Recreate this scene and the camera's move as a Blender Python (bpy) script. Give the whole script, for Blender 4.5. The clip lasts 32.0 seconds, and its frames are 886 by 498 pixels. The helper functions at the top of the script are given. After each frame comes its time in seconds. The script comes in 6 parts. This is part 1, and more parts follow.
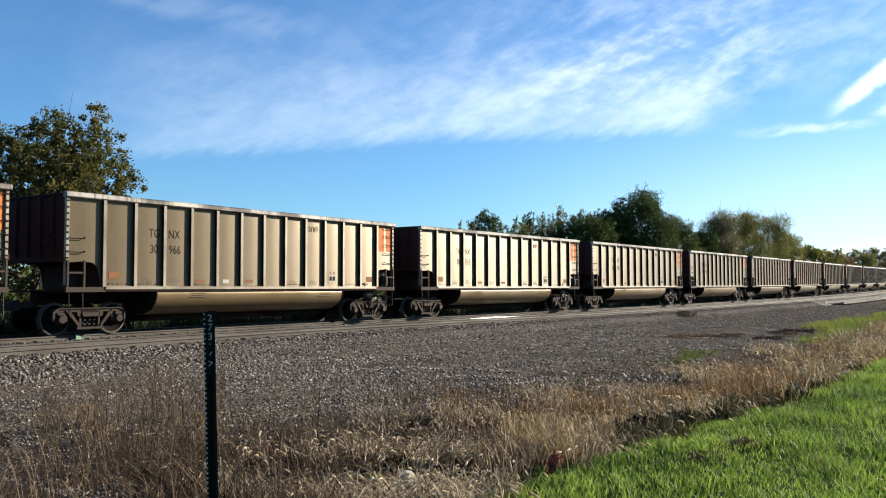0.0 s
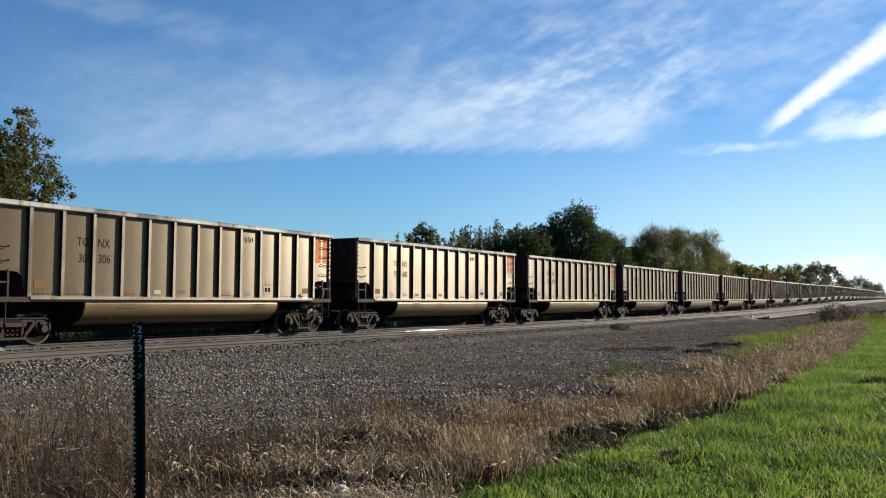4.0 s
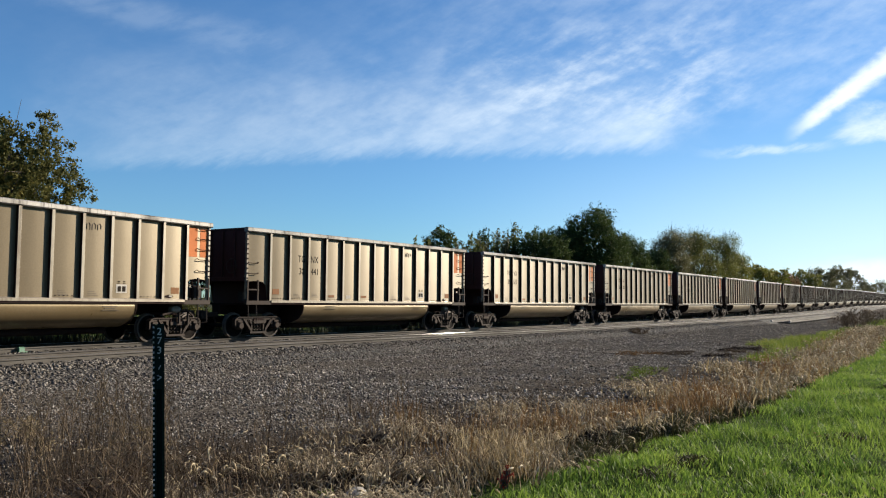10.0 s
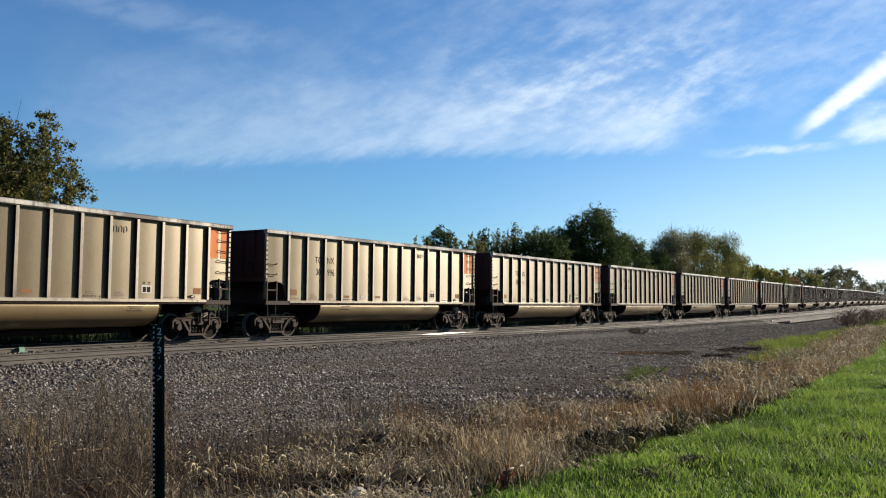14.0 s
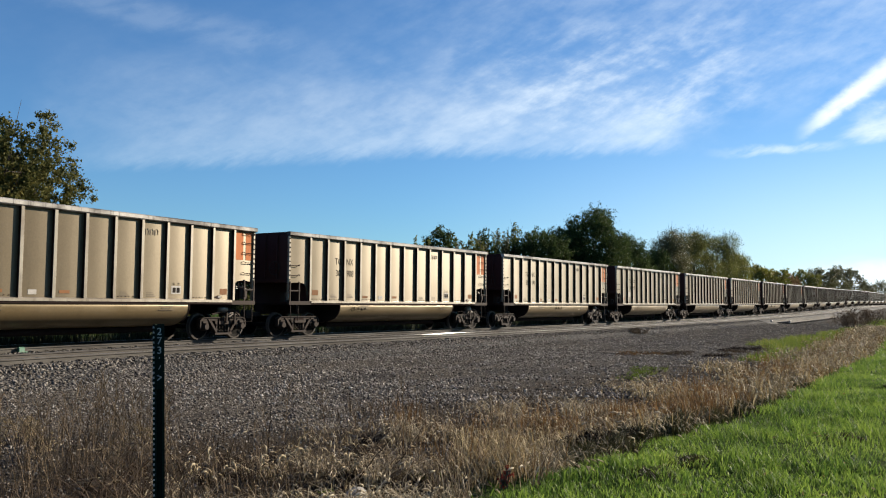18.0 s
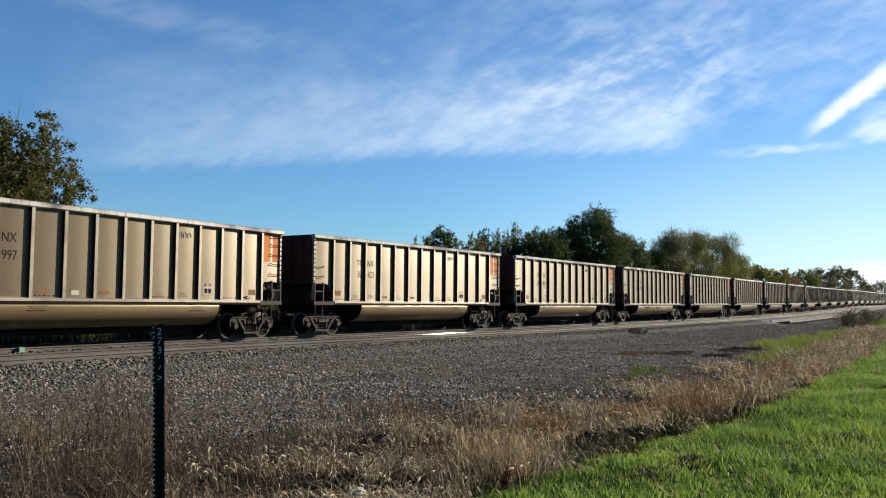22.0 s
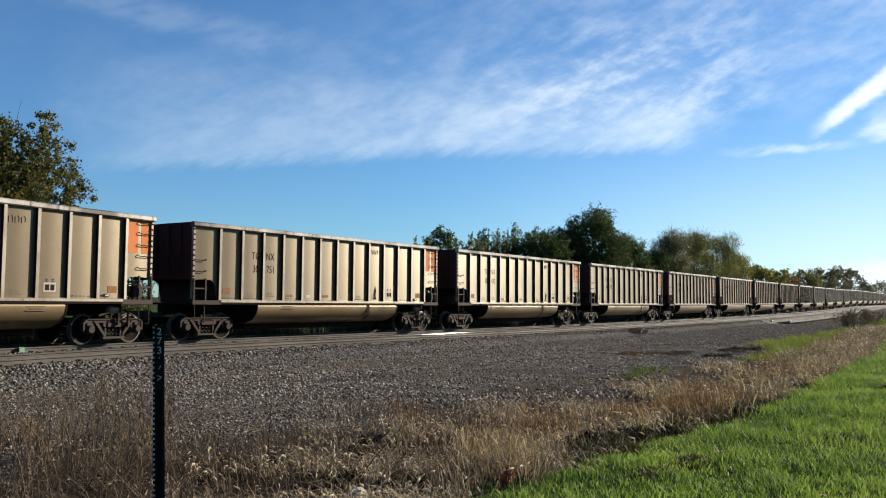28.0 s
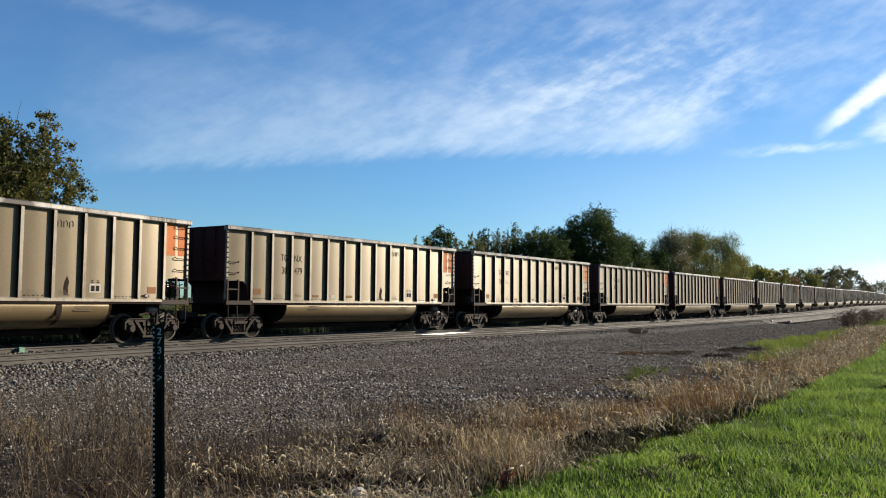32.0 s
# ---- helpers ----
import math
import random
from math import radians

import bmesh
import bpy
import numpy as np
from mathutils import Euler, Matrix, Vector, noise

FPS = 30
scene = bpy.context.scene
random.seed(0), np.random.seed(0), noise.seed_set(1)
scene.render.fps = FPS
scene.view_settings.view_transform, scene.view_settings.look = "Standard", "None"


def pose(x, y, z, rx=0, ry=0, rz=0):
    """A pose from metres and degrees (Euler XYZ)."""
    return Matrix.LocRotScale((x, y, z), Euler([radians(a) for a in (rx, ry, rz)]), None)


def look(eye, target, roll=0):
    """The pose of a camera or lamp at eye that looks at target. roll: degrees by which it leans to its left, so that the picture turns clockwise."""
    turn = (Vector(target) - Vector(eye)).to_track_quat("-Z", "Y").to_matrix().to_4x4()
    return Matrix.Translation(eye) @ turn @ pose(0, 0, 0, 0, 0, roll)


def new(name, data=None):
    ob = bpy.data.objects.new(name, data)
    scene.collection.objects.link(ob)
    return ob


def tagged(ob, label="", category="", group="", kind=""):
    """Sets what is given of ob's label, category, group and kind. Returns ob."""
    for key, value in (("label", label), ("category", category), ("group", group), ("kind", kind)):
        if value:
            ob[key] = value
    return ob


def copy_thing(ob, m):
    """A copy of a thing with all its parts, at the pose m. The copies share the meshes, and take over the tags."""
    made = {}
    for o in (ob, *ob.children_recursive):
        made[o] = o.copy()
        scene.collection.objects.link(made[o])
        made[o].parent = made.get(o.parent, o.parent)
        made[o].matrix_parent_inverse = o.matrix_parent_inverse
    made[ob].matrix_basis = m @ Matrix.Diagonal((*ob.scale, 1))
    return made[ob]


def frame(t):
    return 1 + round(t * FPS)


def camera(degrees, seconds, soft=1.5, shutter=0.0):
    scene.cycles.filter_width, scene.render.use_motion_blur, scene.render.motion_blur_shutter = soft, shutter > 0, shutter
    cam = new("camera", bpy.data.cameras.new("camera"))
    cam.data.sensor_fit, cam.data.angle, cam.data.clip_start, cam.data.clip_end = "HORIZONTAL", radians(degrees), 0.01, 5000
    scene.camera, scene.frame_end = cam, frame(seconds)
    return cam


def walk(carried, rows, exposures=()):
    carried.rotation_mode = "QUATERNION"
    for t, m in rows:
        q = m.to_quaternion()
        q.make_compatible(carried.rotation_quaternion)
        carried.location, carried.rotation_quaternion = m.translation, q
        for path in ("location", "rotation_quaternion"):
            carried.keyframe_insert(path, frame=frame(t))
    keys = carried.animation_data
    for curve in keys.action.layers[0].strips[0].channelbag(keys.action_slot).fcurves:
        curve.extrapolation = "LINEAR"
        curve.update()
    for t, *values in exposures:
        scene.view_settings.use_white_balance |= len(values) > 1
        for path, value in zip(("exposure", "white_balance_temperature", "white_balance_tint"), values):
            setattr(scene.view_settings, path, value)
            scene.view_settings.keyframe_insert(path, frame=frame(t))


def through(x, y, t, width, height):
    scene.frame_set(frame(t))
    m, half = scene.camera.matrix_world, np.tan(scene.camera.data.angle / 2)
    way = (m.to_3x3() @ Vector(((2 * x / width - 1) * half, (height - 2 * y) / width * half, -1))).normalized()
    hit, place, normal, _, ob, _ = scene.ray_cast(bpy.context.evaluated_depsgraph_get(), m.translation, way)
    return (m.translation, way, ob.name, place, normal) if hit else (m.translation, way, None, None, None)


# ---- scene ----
# ---- lens, camera and its pan ----
EYE = 1.3145
cam = camera(55.24, 32.0, soft=1.1)


def aim(yaw, tilt, lean):
    """The camera's pose on its tripod: heading from the track's line, tilt and lean in degrees."""
    return pose(0, 0, EYE, 0, 0, yaw - 90) @ pose(0, 0, 0, 90 + tilt) @ pose(0, 0, 0, 0, 0, lean)


walk(cam, [
    (0.0, aim(38.473, 2.668, -0.062)), (0.5, aim(33.983, 3.131, 0.031)), (1.0, aim(31.534, 3.348, 0.230)),
    (1.5, aim(31.905, 3.440, 0.193)), (2.0, aim(32.533, 3.480, 0.276)), (2.5, aim(32.997, 3.492, 0.311)),
    (3.0, aim(33.356, 3.506, 0.320)), (3.5, aim(33.819, 3.515, 0.320)), (4.5, aim(34.540, 3.510, 0.325)),
    (5.5, aim(35.020, 3.495, 0.330)), (6.0, aim(35.168, 3.495, 0.335)), (6.5, aim(35.270, 3.500, 0.335)),
    (7.0, aim(35.325, 3.500, 0.335)), (7.5, aim(35.332, 3.503, 0.335)), (8.0, aim(35.345, 3.547, 0.351)),
    (8.4, aim(35.420, 3.705, 0.490)), (9.0, aim(35.432, 3.714, 0.505)), (20.0, aim(35.435, 3.720, 0.505)),
    (32.0, aim(35.435, 3.722, 0.505))], exposures=[(0.0, 1.62), (0.5, 1.40), (1.0, 1.31), (2.0, 1.24), (3.5, 1.23), (5.5, 1.27), (8.0, 1.29), (32.0, 1.29)])

# ---- sky, sun ----
SUN_AZ, SUN_EL = -25.0, 22.0      # degrees, azimuth from +x towards +y
world = bpy.data.worlds.new("sky")
scene.world = world
world.use_nodes = True
wn = world.node_tree
sky = wn.nodes.new("ShaderNodeTexSky")
sky.sky_type = "NISHITA"
sky.sun_disc = False
sky.sun_elevation = radians(SUN_EL)
sky.sun_rotation = radians(90 - SUN_AZ)
sky.air_density, sky.dust_density, sky.ozone_density = 1.0, 0.1, 1.5
wn.nodes["Background"].inputs["Strength"].default_value = 0.041
tint = wn.nodes.new("ShaderNodeMix")
tint.data_type, tint.blend_type = "RGBA", "MULTIPLY"
tint.inputs[0].default_value = 1.0
tint.inputs[7].default_value = (0.57, 0.945, 1.34, 1)
wn.links.new(sky.outputs["Color"], tint.inputs[6])
wn.links.new(tint.outputs[2], wn.nodes["Background"].inputs["Color"])
lamp = bpy.data.lights.new("sun", "SUN")
lamp.energy, lamp.angle, lamp.color = 5.0, radians(0.53), (1.0, 0.88, 0.71)
sun = new("sun", lamp)
_d = Vector((math.cos(radians(SUN_EL)) * math.cos(radians(SUN_AZ)), math.cos(radians(SUN_EL)) * math.sin(radians(SUN_AZ)), math.sin(radians(SUN_EL))))
sun.matrix_basis = look(_d * 60, (0, 0, 0))

# ---- the line's course ----
SIDE = 22.913          # the train's near side, across from the camera
MID = SIDE + 1.60      # middle of the train's track
NEAR = MID - 3.97      # middle of the empty track
PITCH, BODY = 16.18, 14.45


def off(s):
    """How far the line swings away from straight at s metres along it."""
    if s <= 0:
        return 0.0
    if s <= 230:
        return 4.9528e-4 * s * s - 9.3517e-7 * s ** 3
    return 14.822 + 0.0794 * (s - 230)


def up(s):
    """The line's gentle climb."""
    if s <= 0:
        return 0.0
    if s <= 230:
        return 3.051e-5 * s * s
    return 1.614 + 0.0066 * (min(s, 900.0) - 230)


def bend(s):
    """The tracks' swing towards the near side at their near end."""
    if s >= 22:
        return 0.0
    return -0.0064 * (22 - s) ** 2 if s > 10 else -0.922 - 0.1536 * (10 - max(s, -20.0))


def spot(s, w, z=0.0):
    """The place at s along the line and w across it, z above the rails."""
    return Vector((s, w + off(s) + bend(s), up(s) + z))


def track_pose(s, w=MID, reach=6.1):
    a, b = spot(s - reach, w), spot(s + reach, w)
    d = b - a
    return Matrix.Translation((a + b) / 2) @ pose(0, 0, 0, 0, -math.degrees(math.atan2(d.z, d.x)), math.degrees(math.atan2(d.y, d.x)))


# height of the ground across the line
PROFILE = [(-600, 0.2), (-60, -0.3), (-8, -0.38), (0, -0.44), (2.5, -0.50), (4.2, -0.56), (5.2, -0.68), (6.2, -0.66), (8.0, -0.58),
           (10.0, -0.54), (14.0, -0.50), (16.4, -0.46), (17.3, -0.46), (27.9, -0.46), (29.5, -0.62), (34.0, -0.75), (60, -0.4), (2500, 6.0)]


_PW, _PZ = np.array([p[0] for p in PROFILE], float), np.array([p[1] for p in PROFILE], float)


def off_np(s):
    s = np.maximum(s, 0.0)
    return np.where(s <= 230, 4.9528e-4 * s * s - 9.3517e-7 * s ** 3, 14.822 + 0.0794 * (s - 230))


def bend_np(s):
    return np.where(s >= 22, 0.0, np.where(s > 10, -0.0064 * (22 - s) ** 2, -0.922 - 0.1536 * (10 - np.maximum(s, -20.0))))


def up_np(s):
    s = np.maximum(s, 0.0)
    return np.where(s <= 230, 3.051e-5 * s * s, 1.614 + 0.0066 * (np.minimum(s, 900) - 230))


def bumps(x, w):
    return 0.035 * np.sin(x * 1.3 + w * 0.7) * np.sin(w * 1.1 - x * 0.37) + 0.02 * np.sin(x * 3.1 + 1.7) * np.sin(w * 2.7)


def floor_np(x, w):
    """Ground height at x along and w across, for many places at once."""
    z = np.interp(w, _PW, _PZ)
    soft = np.clip((16.0 - w) / 3.0, 0, 1) * np.clip((w + 30) / 10, 0, 1)
    return z + up_np(x) + bumps(x, w) * soft


# ---- node helpers ----
def material(name, rough=0.8, metal=0.0, spec=0.5):
    m = bpy.data.materials.new(name)
    m.use_nodes = True
    b = m.node_tree.nodes["Principled BSDF"]
    b.inputs["Roughness"].default_value = rough
    b.inputs["Metallic"].default_value = metal
    b.inputs["Specular IOR Level"].default_value = spec
    return m, m.node_tree, b


def node(nt, kind, **values):
    n = nt.nodes.new(kind)
    for k, v in values.items():
        n.inputs[k].default_value = v
    return n


def math_node(nt, op, a, b=None, c=None, clamp=False):
    n = nt.nodes.new("ShaderNodeMath")
    n.operation, n.use_clamp = op, clamp
    for i, v in enumerate((a, b, c)):
        if v is None:
            continue
        if isinstance(v, (int, float)):
            n.inputs[i].default_value = v
        else:
            nt.links.new(v, n.inputs[i])
    return n.outputs[0]


def smooth(nt, v, lo, hi, a=0.0, b=1.0):
    n = nt.nodes.new("ShaderNodeMapRange")
    n.interpolation_type = "SMOOTHSTEP"
    nt.links.new(v, n.inputs["Value"])
    n.inputs["From Min"].default_value, n.inputs["From Max"].default_value = lo, hi
    n.inputs["To Min"].default_value, n.inputs["To Max"].default_value = a, b
    return n.outputs[0]


def noise_tex(nt, coord, scale, detail=4.0, rough=0.55, stretch=None, distort=0.0):
    if stretch:
        mp = nt.nodes.new("ShaderNodeMapping")
        mp.inputs["Scale"].default_value = stretch
        nt.links.new(coord, mp.inputs["Vector"])
        coord = mp.outputs[0]
    n = node(nt, "ShaderNodeTexNoise", Scale=scale, Detail=detail, Roughness=rough, Distortion=distort)
    nt.links.new(coord, n.inputs["Vector"])
    return n.outputs["Fac"]


def ramp(nt, fac, stops):
    n = nt.nodes.new("ShaderNodeValToRGB")
    e = n.color_ramp.elements
    while len(e) < len(stops):
        e.new(0.5)
    for el, (p, c) in zip(e, stops):
        el.position, el.color = p, (*c, 1)
    nt.links.new(fac, n.inputs["Fac"])
    return n.outputs["Color"]


def mix(nt, fac, a, b, kind="MIX"):
    n = nt.nodes.new("ShaderNodeMix")
    n.data_type, n.blend_type = "RGBA", kind
    for i, v in ((0, fac), (6, a), (7, b)):
        if isinstance(v, (int, float)):
            n.inputs[i].default_value = v
        elif isinstance(v, tuple):
            n.inputs[i].default_value = (*v, 1)
        else:
            nt.links.new(v, n.inputs[i])
    return n.outputs[2]


def bump(nt, bsdf, height, strength=0.5, distance=0.02):
    n = node(nt, "ShaderNodeBump", Strength=strength, Distance=distance)
    nt.links.new(height, n.inputs["Height"])
    nt.links.new(n.outputs[0], bsdf.inputs["Normal"])


def coords(nt, kind="Object"):
    return nt.nodes.new("ShaderNodeTexCoord").outputs[kind]


def colour(nt, bsdf, c):
    nt.links.new(c, bsdf.inputs["Base Color"])


# ---- materials ----
def worn(name, base, dirt, rough=0.6, metal=0.0, grain=6.0, streak=True, spec=0.4, amount=0.5, brushed=0.0, bulge=0.0, tint=None):
    """Weathered paint or metal: broad stains, streaks down the sheet and fine speckle, shifted from one thing to the next."""
    m, nt, b = material(name, rough, metal, spec)
    c = plain = coords(nt)
    info = nt.nodes.new("ShaderNodeObjectInfo")
    add = nt.nodes.new("ShaderNodeVectorMath")
    add.operation = "MULTIPLY_ADD"
    cmb = nt.nodes.new("ShaderNodeCombineXYZ")
    nt.links.new(info.outputs["Random"], cmb.inputs[0])
    nt.links.new(info.outputs["Random"], cmb.inputs[1])
    nt.links.new(cmb.outputs[0], add.inputs[0])
    add.inputs[1].default_value = (37.0, 11.0, 0.0)
    nt.links.new(c, add.inputs[2])
    c = add.outputs[0]
    broad = noise_tex(nt, c, 0.55, 4, 0.6)
    fine = noise_tex(nt, c, grain * 6, 3, 0.6)
    f = math_node(nt, "MULTIPLY", smooth(nt, broad, 0.38, 0.68), amount)
    if streak:
        s = noise_tex(nt, c, 1.0, 8, 0.68, stretch=(grain, grain, 0.45))
        f = math_node(nt, "ADD", f, math_node(nt, "MULTIPLY", smooth(nt, s, 0.5, 0.75), amount * 0.8), clamp=True)
    col = mix(nt, f, base, dirt)
    col = mix(nt, 0.38, col, ramp(nt, fine, [(0.3, (0.35, 0.35, 0.35)), (0.7, (0.65, 0.65, 0.65))]), "OVERLAY")
    vary = math_node(nt, "MULTIPLY_ADD", info.outputs["Random"], 0.16, 0.92)
    hsv = nt.nodes.new("ShaderNodeHueSaturation")
    nt.links.new(vary, hsv.inputs["Value"])
    nt.links.new(col, hsv.inputs["Color"])
    colour(nt, b, hsv.outputs[0])
    nt.links.new(smooth(nt, broad, 0.2, 0.8, rough - (0.03 if bulge else 0.1), rough + (0.04 if bulge else 0.14)), b.inputs["Roughness"])
    bump(nt, b, fine, 0.15, 0.004)
    if tint:
        b.inputs["Specular Tint"].default_value = (*tint, 1)
    if bulge:        # sheet pressed out between its ribs, unevenly
        sx = nt.nodes.new("ShaderNodeSeparateXYZ")
        nt.links.new(plain, sx.inputs[0])
        wave = math_node(nt, "COSINE", math_node(nt, "MULTIPLY", sx.outputs[0], 2 * math.pi / 1.0158))
        dents = noise_tex(nt, c, 1.3, 2, 0.5, stretch=(1, 1, 0.6))
        h = math_node(nt, "MULTIPLY_ADD", wave, -0.5, math_node(nt, "MULTIPLY", dents, 0.45))
        bn = node(nt, "ShaderNodeBump", Strength=1.0, Distance=bulge)
        nt.links.new(h, bn.inputs["Height"])
        prev = b.inputs["Normal"].links[0].from_node
        nt.links.new(bn.outputs[0], prev.inputs["Normal"])
    if brushed:      # sheet rubbed up and down: its shine spreads upright
        tan = nt.nodes.new("ShaderNodeTangent")
        tan.direction_type, tan.axis = "RADIAL", "X"
        nt.links.new(tan.outputs[0], b.inputs["Tangent"])
        b.inputs["Anisotropic"].default_value, b.inputs["Anisotropic Rotation"].default_value = brushed, 0.0
    return m


PAINT = worn("dusty_tan_sheet", (0.085, 0.066, 0.042), (0.057, 0.043, 0.027), 0.36, 0.06, 4.0, spec=0.50, amount=0.5, brushed=0.75, bulge=0.006, tint=(1.0, 0.84, 0.57))
# Dark brown on the rib flanks deepens the shade bands beside them.
RIB_SHADE = worn("shade_dark_rib_flank", (0.028, 0.0125, 0.009), (0.016, 0.008, 0.006), 0.85, 0.0, 5.0, spec=0.04)
FADED = worn("faded_rust_panel", (0.15, 0.062, 0.021), (0.12, 0.07, 0.035), 0.7, 0.0, 6.0, spec=0.15)
RIB = worn("bare_aluminium_rib", (0.25, 0.224, 0.18), (0.062, 0.048, 0.036), 0.36, 0.12, 9.0, spec=0.5, amount=0.85, brushed=0.6, tint=(1.0, 0.9, 0.75))
CHORD = worn("scuffed_top_rail", (0.28, 0.265, 0.24), (0.03, 0.024, 0.02), 0.45, 0.2, 9.0, amount=1.2)
# Brown-black base also carries the shade on the car ends.
END = worn("brown_black_end_sheet_shade", (0.042, 0.020, 0.019), (0.054, 0.030, 0.024), 0.85, 0.0, 4.0, spec=0.04)
SHINE = worn("bright_galvanised_cylinder", (0.15, 0.145, 0.125), (0.07, 0.062, 0.05), 0.5, 0.1, 9.0, streak=False, spec=0.6)
TUB = worn("dusty_tub_sheet", (0.092, 0.066, 0.034), (0.058, 0.040, 0.021), 0.36, 0.08, 3.0, spec=0.58, brushed=0.5, tint=(1.0, 0.80, 0.48))
ORANGE = worn("faded_orange_panel", (0.37, 0.105, 0.024), (0.28, 0.10, 0.035), 0.6, 0.0, 4.0, spec=0.12)
STEEL = worn("brake_dusted_cast_steel", (0.028, 0.021, 0.0175), (0.055, 0.042, 0.035), 0.7, 0.1, 7.0, streak=False, spec=0.12)
DARKSTEEL = worn("black_underframe_steel", (0.014, 0.0085, 0.008), (0.028, 0.018, 0.015), 0.85, 0.0, 6.0, spec=0.05)
WHEEL = worn("grimy_wheel_plate", (0.0048, 0.0042, 0.0036), (0.0108, 0.0084, 0.0072), 0.85, 0.0, 7.0, streak=False, spec=0.08)
TREAD = worn("worn_wheel_rim", (0.05, 0.042, 0.036), (0.08, 0.068, 0.058), 0.5, 0.3, 8.0, streak=False, spec=0.2)
RAIL = worn("dusty_rail_web", (0.055, 0.0481, 0.0399), (0.0357, 0.0302, 0.0248), 0.8, 0.1, 3.0, streak=False)
RAILTOP = worn("shiny_rail_head", (0.185, 0.176, 0.167), (0.123, 0.11, 0.0968), 0.40, 0.85, 5.0, streak=False)
TIE = worn("weathered_timber_tie", (0.0429, 0.038, 0.0314), (0.0231, 0.0198, 0.0172), 0.9, 0.0, 9.0, streak=False)
INK = worn("faded_stencil_paint", (0.010, 0.008, 0.007), (0.03, 0.024, 0.018), 0.8, 0.0, 6.0, spec=0.05)
FAINT = worn("worn_small_stencil", (0.062, 0.046, 0.029), (0.085, 0.064, 0.039), 0.6, 0.0, 9.0, spec=0.3)
LABEL = worn("pale_stencil_paint", (0.256, 0.239, 0.214), (0.186, 0.165, 0.137), 0.6, 0.0, 6.0)
POSTGREEN = worn("dark_green_post_enamel", (0.0075, 0.0135, 0.0098), (0.012, 0.016, 0.0125), 0.8, 0.0, 9.0, spec=0.05)
WHITE = worn("white_figure_sheeting", (0.35, 0.35, 0.34), (0.24, 0.24, 0.23), 0.45, 0.0, 9.0)
CONCRETE = worn("pale_concrete", (0.22, 0.209, 0.193), (0.143, 0.132, 0.121), 0.85, 0.0, 6.0, streak=False)
WOODPOLE = worn("grey_pole_timber", (0.0715, 0.0578, 0.0468), (0.044, 0.0358, 0.0303), 0.9, 0.0, 8.0)
BARK = worn("furrowed_bark", (0.055, 0.044, 0.0341), (0.0275, 0.022, 0.0176), 0.95, 0.0, 6.0)


def glint_material():
    m, nt, b = material("polished_rail_edge", 0.1, 0.0, 0.02)
    n = noise_tex(nt, coords(nt), 3.0, 4, 0.6)
    colour(nt, b, ramp(nt, n, [(0.3, (0.03, 0.027, 0.024)), (0.7, (0.05, 0.046, 0.041))]))
    nt.links.new(smooth(nt, n, 0.3, 0.7, 0.05, 0.09), b.inputs["Roughness"])
    return m


GLINT = glint_material()


def leafy(name, stops, rough=0.55, through=0.35, broad_scale=0.35, spec=0.3):
    """Leaves, blades and stems: a colour of its own for each one, drifting over the crown, with light coming through."""
    m, nt, b = material(name, rough, 0.0, spec)
    geo = nt.nodes.new("ShaderNodeNewGeometry")
    c = coords(nt)
    drift = noise_tex(nt, c, broad_scale, 3, 0.6)
    f = math_node(nt, "ADD", math_node(nt, "MULTIPLY", geo.outputs["Random Per Island"], 0.55),
                  math_node(nt, "MULTIPLY_ADD", drift, 1.1, -0.33), clamp=True)
    col = ramp(nt, f, stops)
    colour(nt, b, col)
    tr = nt.nodes.new("ShaderNodeBsdfTranslucent")
    nt.links.new(col, tr.inputs["Color"])
    ms = nt.nodes.new("ShaderNodeMixShader")
    ms.inputs[0].default_value = through
    out = nt.nodes["Material Output"]
    nt.links.new(b.outputs[0], ms.inputs[1])
    nt.links.new(tr.outputs[0], ms.inputs[2])
    nt.links.new(ms.outputs[0], out.inputs["Surface"])
    return m


# Dark green; behind the track it stands in for the train's shade.
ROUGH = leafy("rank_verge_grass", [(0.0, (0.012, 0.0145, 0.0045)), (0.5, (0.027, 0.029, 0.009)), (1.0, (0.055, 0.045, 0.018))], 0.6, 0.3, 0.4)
GRASS = leafy("lush_grass", [(0.0, (0.016, 0.036, 0.009)), (0.3, (0.052, 0.10, 0.017)), (0.65, (0.138, 0.208, 0.034)), (0.97, (0.215, 0.275, 0.055)), (1.0, (0.32, 0.33, 0.13))], 0.55, 0.5, 0.7, 0.18)
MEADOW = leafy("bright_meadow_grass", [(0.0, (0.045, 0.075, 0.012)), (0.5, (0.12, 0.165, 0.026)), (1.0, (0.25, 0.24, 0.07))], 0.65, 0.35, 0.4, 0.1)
STRAW = leafy("dry_straw", [(0.0, (0.045, 0.028, 0.013)), (0.35, (0.165, 0.121, 0.063)), (0.7, (0.36, 0.28, 0.148)), (1.0, (0.60, 0.50, 0.31))], 0.6, 0.3, 0.35)
PALE = leafy("bleached_straw", [(0.0, (0.03, 0.023, 0.015)), (0.3, (0.11, 0.085, 0.052)), (0.65, (0.31, 0.25, 0.155)), (1.0, (0.60, 0.52, 0.37))], 0.6, 0.3, 0.6)
DRAB = leafy("weathered_brown_straw", [(0.0, (0.022, 0.015, 0.010)), (0.5, (0.072, 0.051, 0.033)), (0.9, (0.16, 0.12, 0.077)), (1.0, (0.38, 0.31, 0.21))], 0.7, 0.2, 0.5, 0.1)
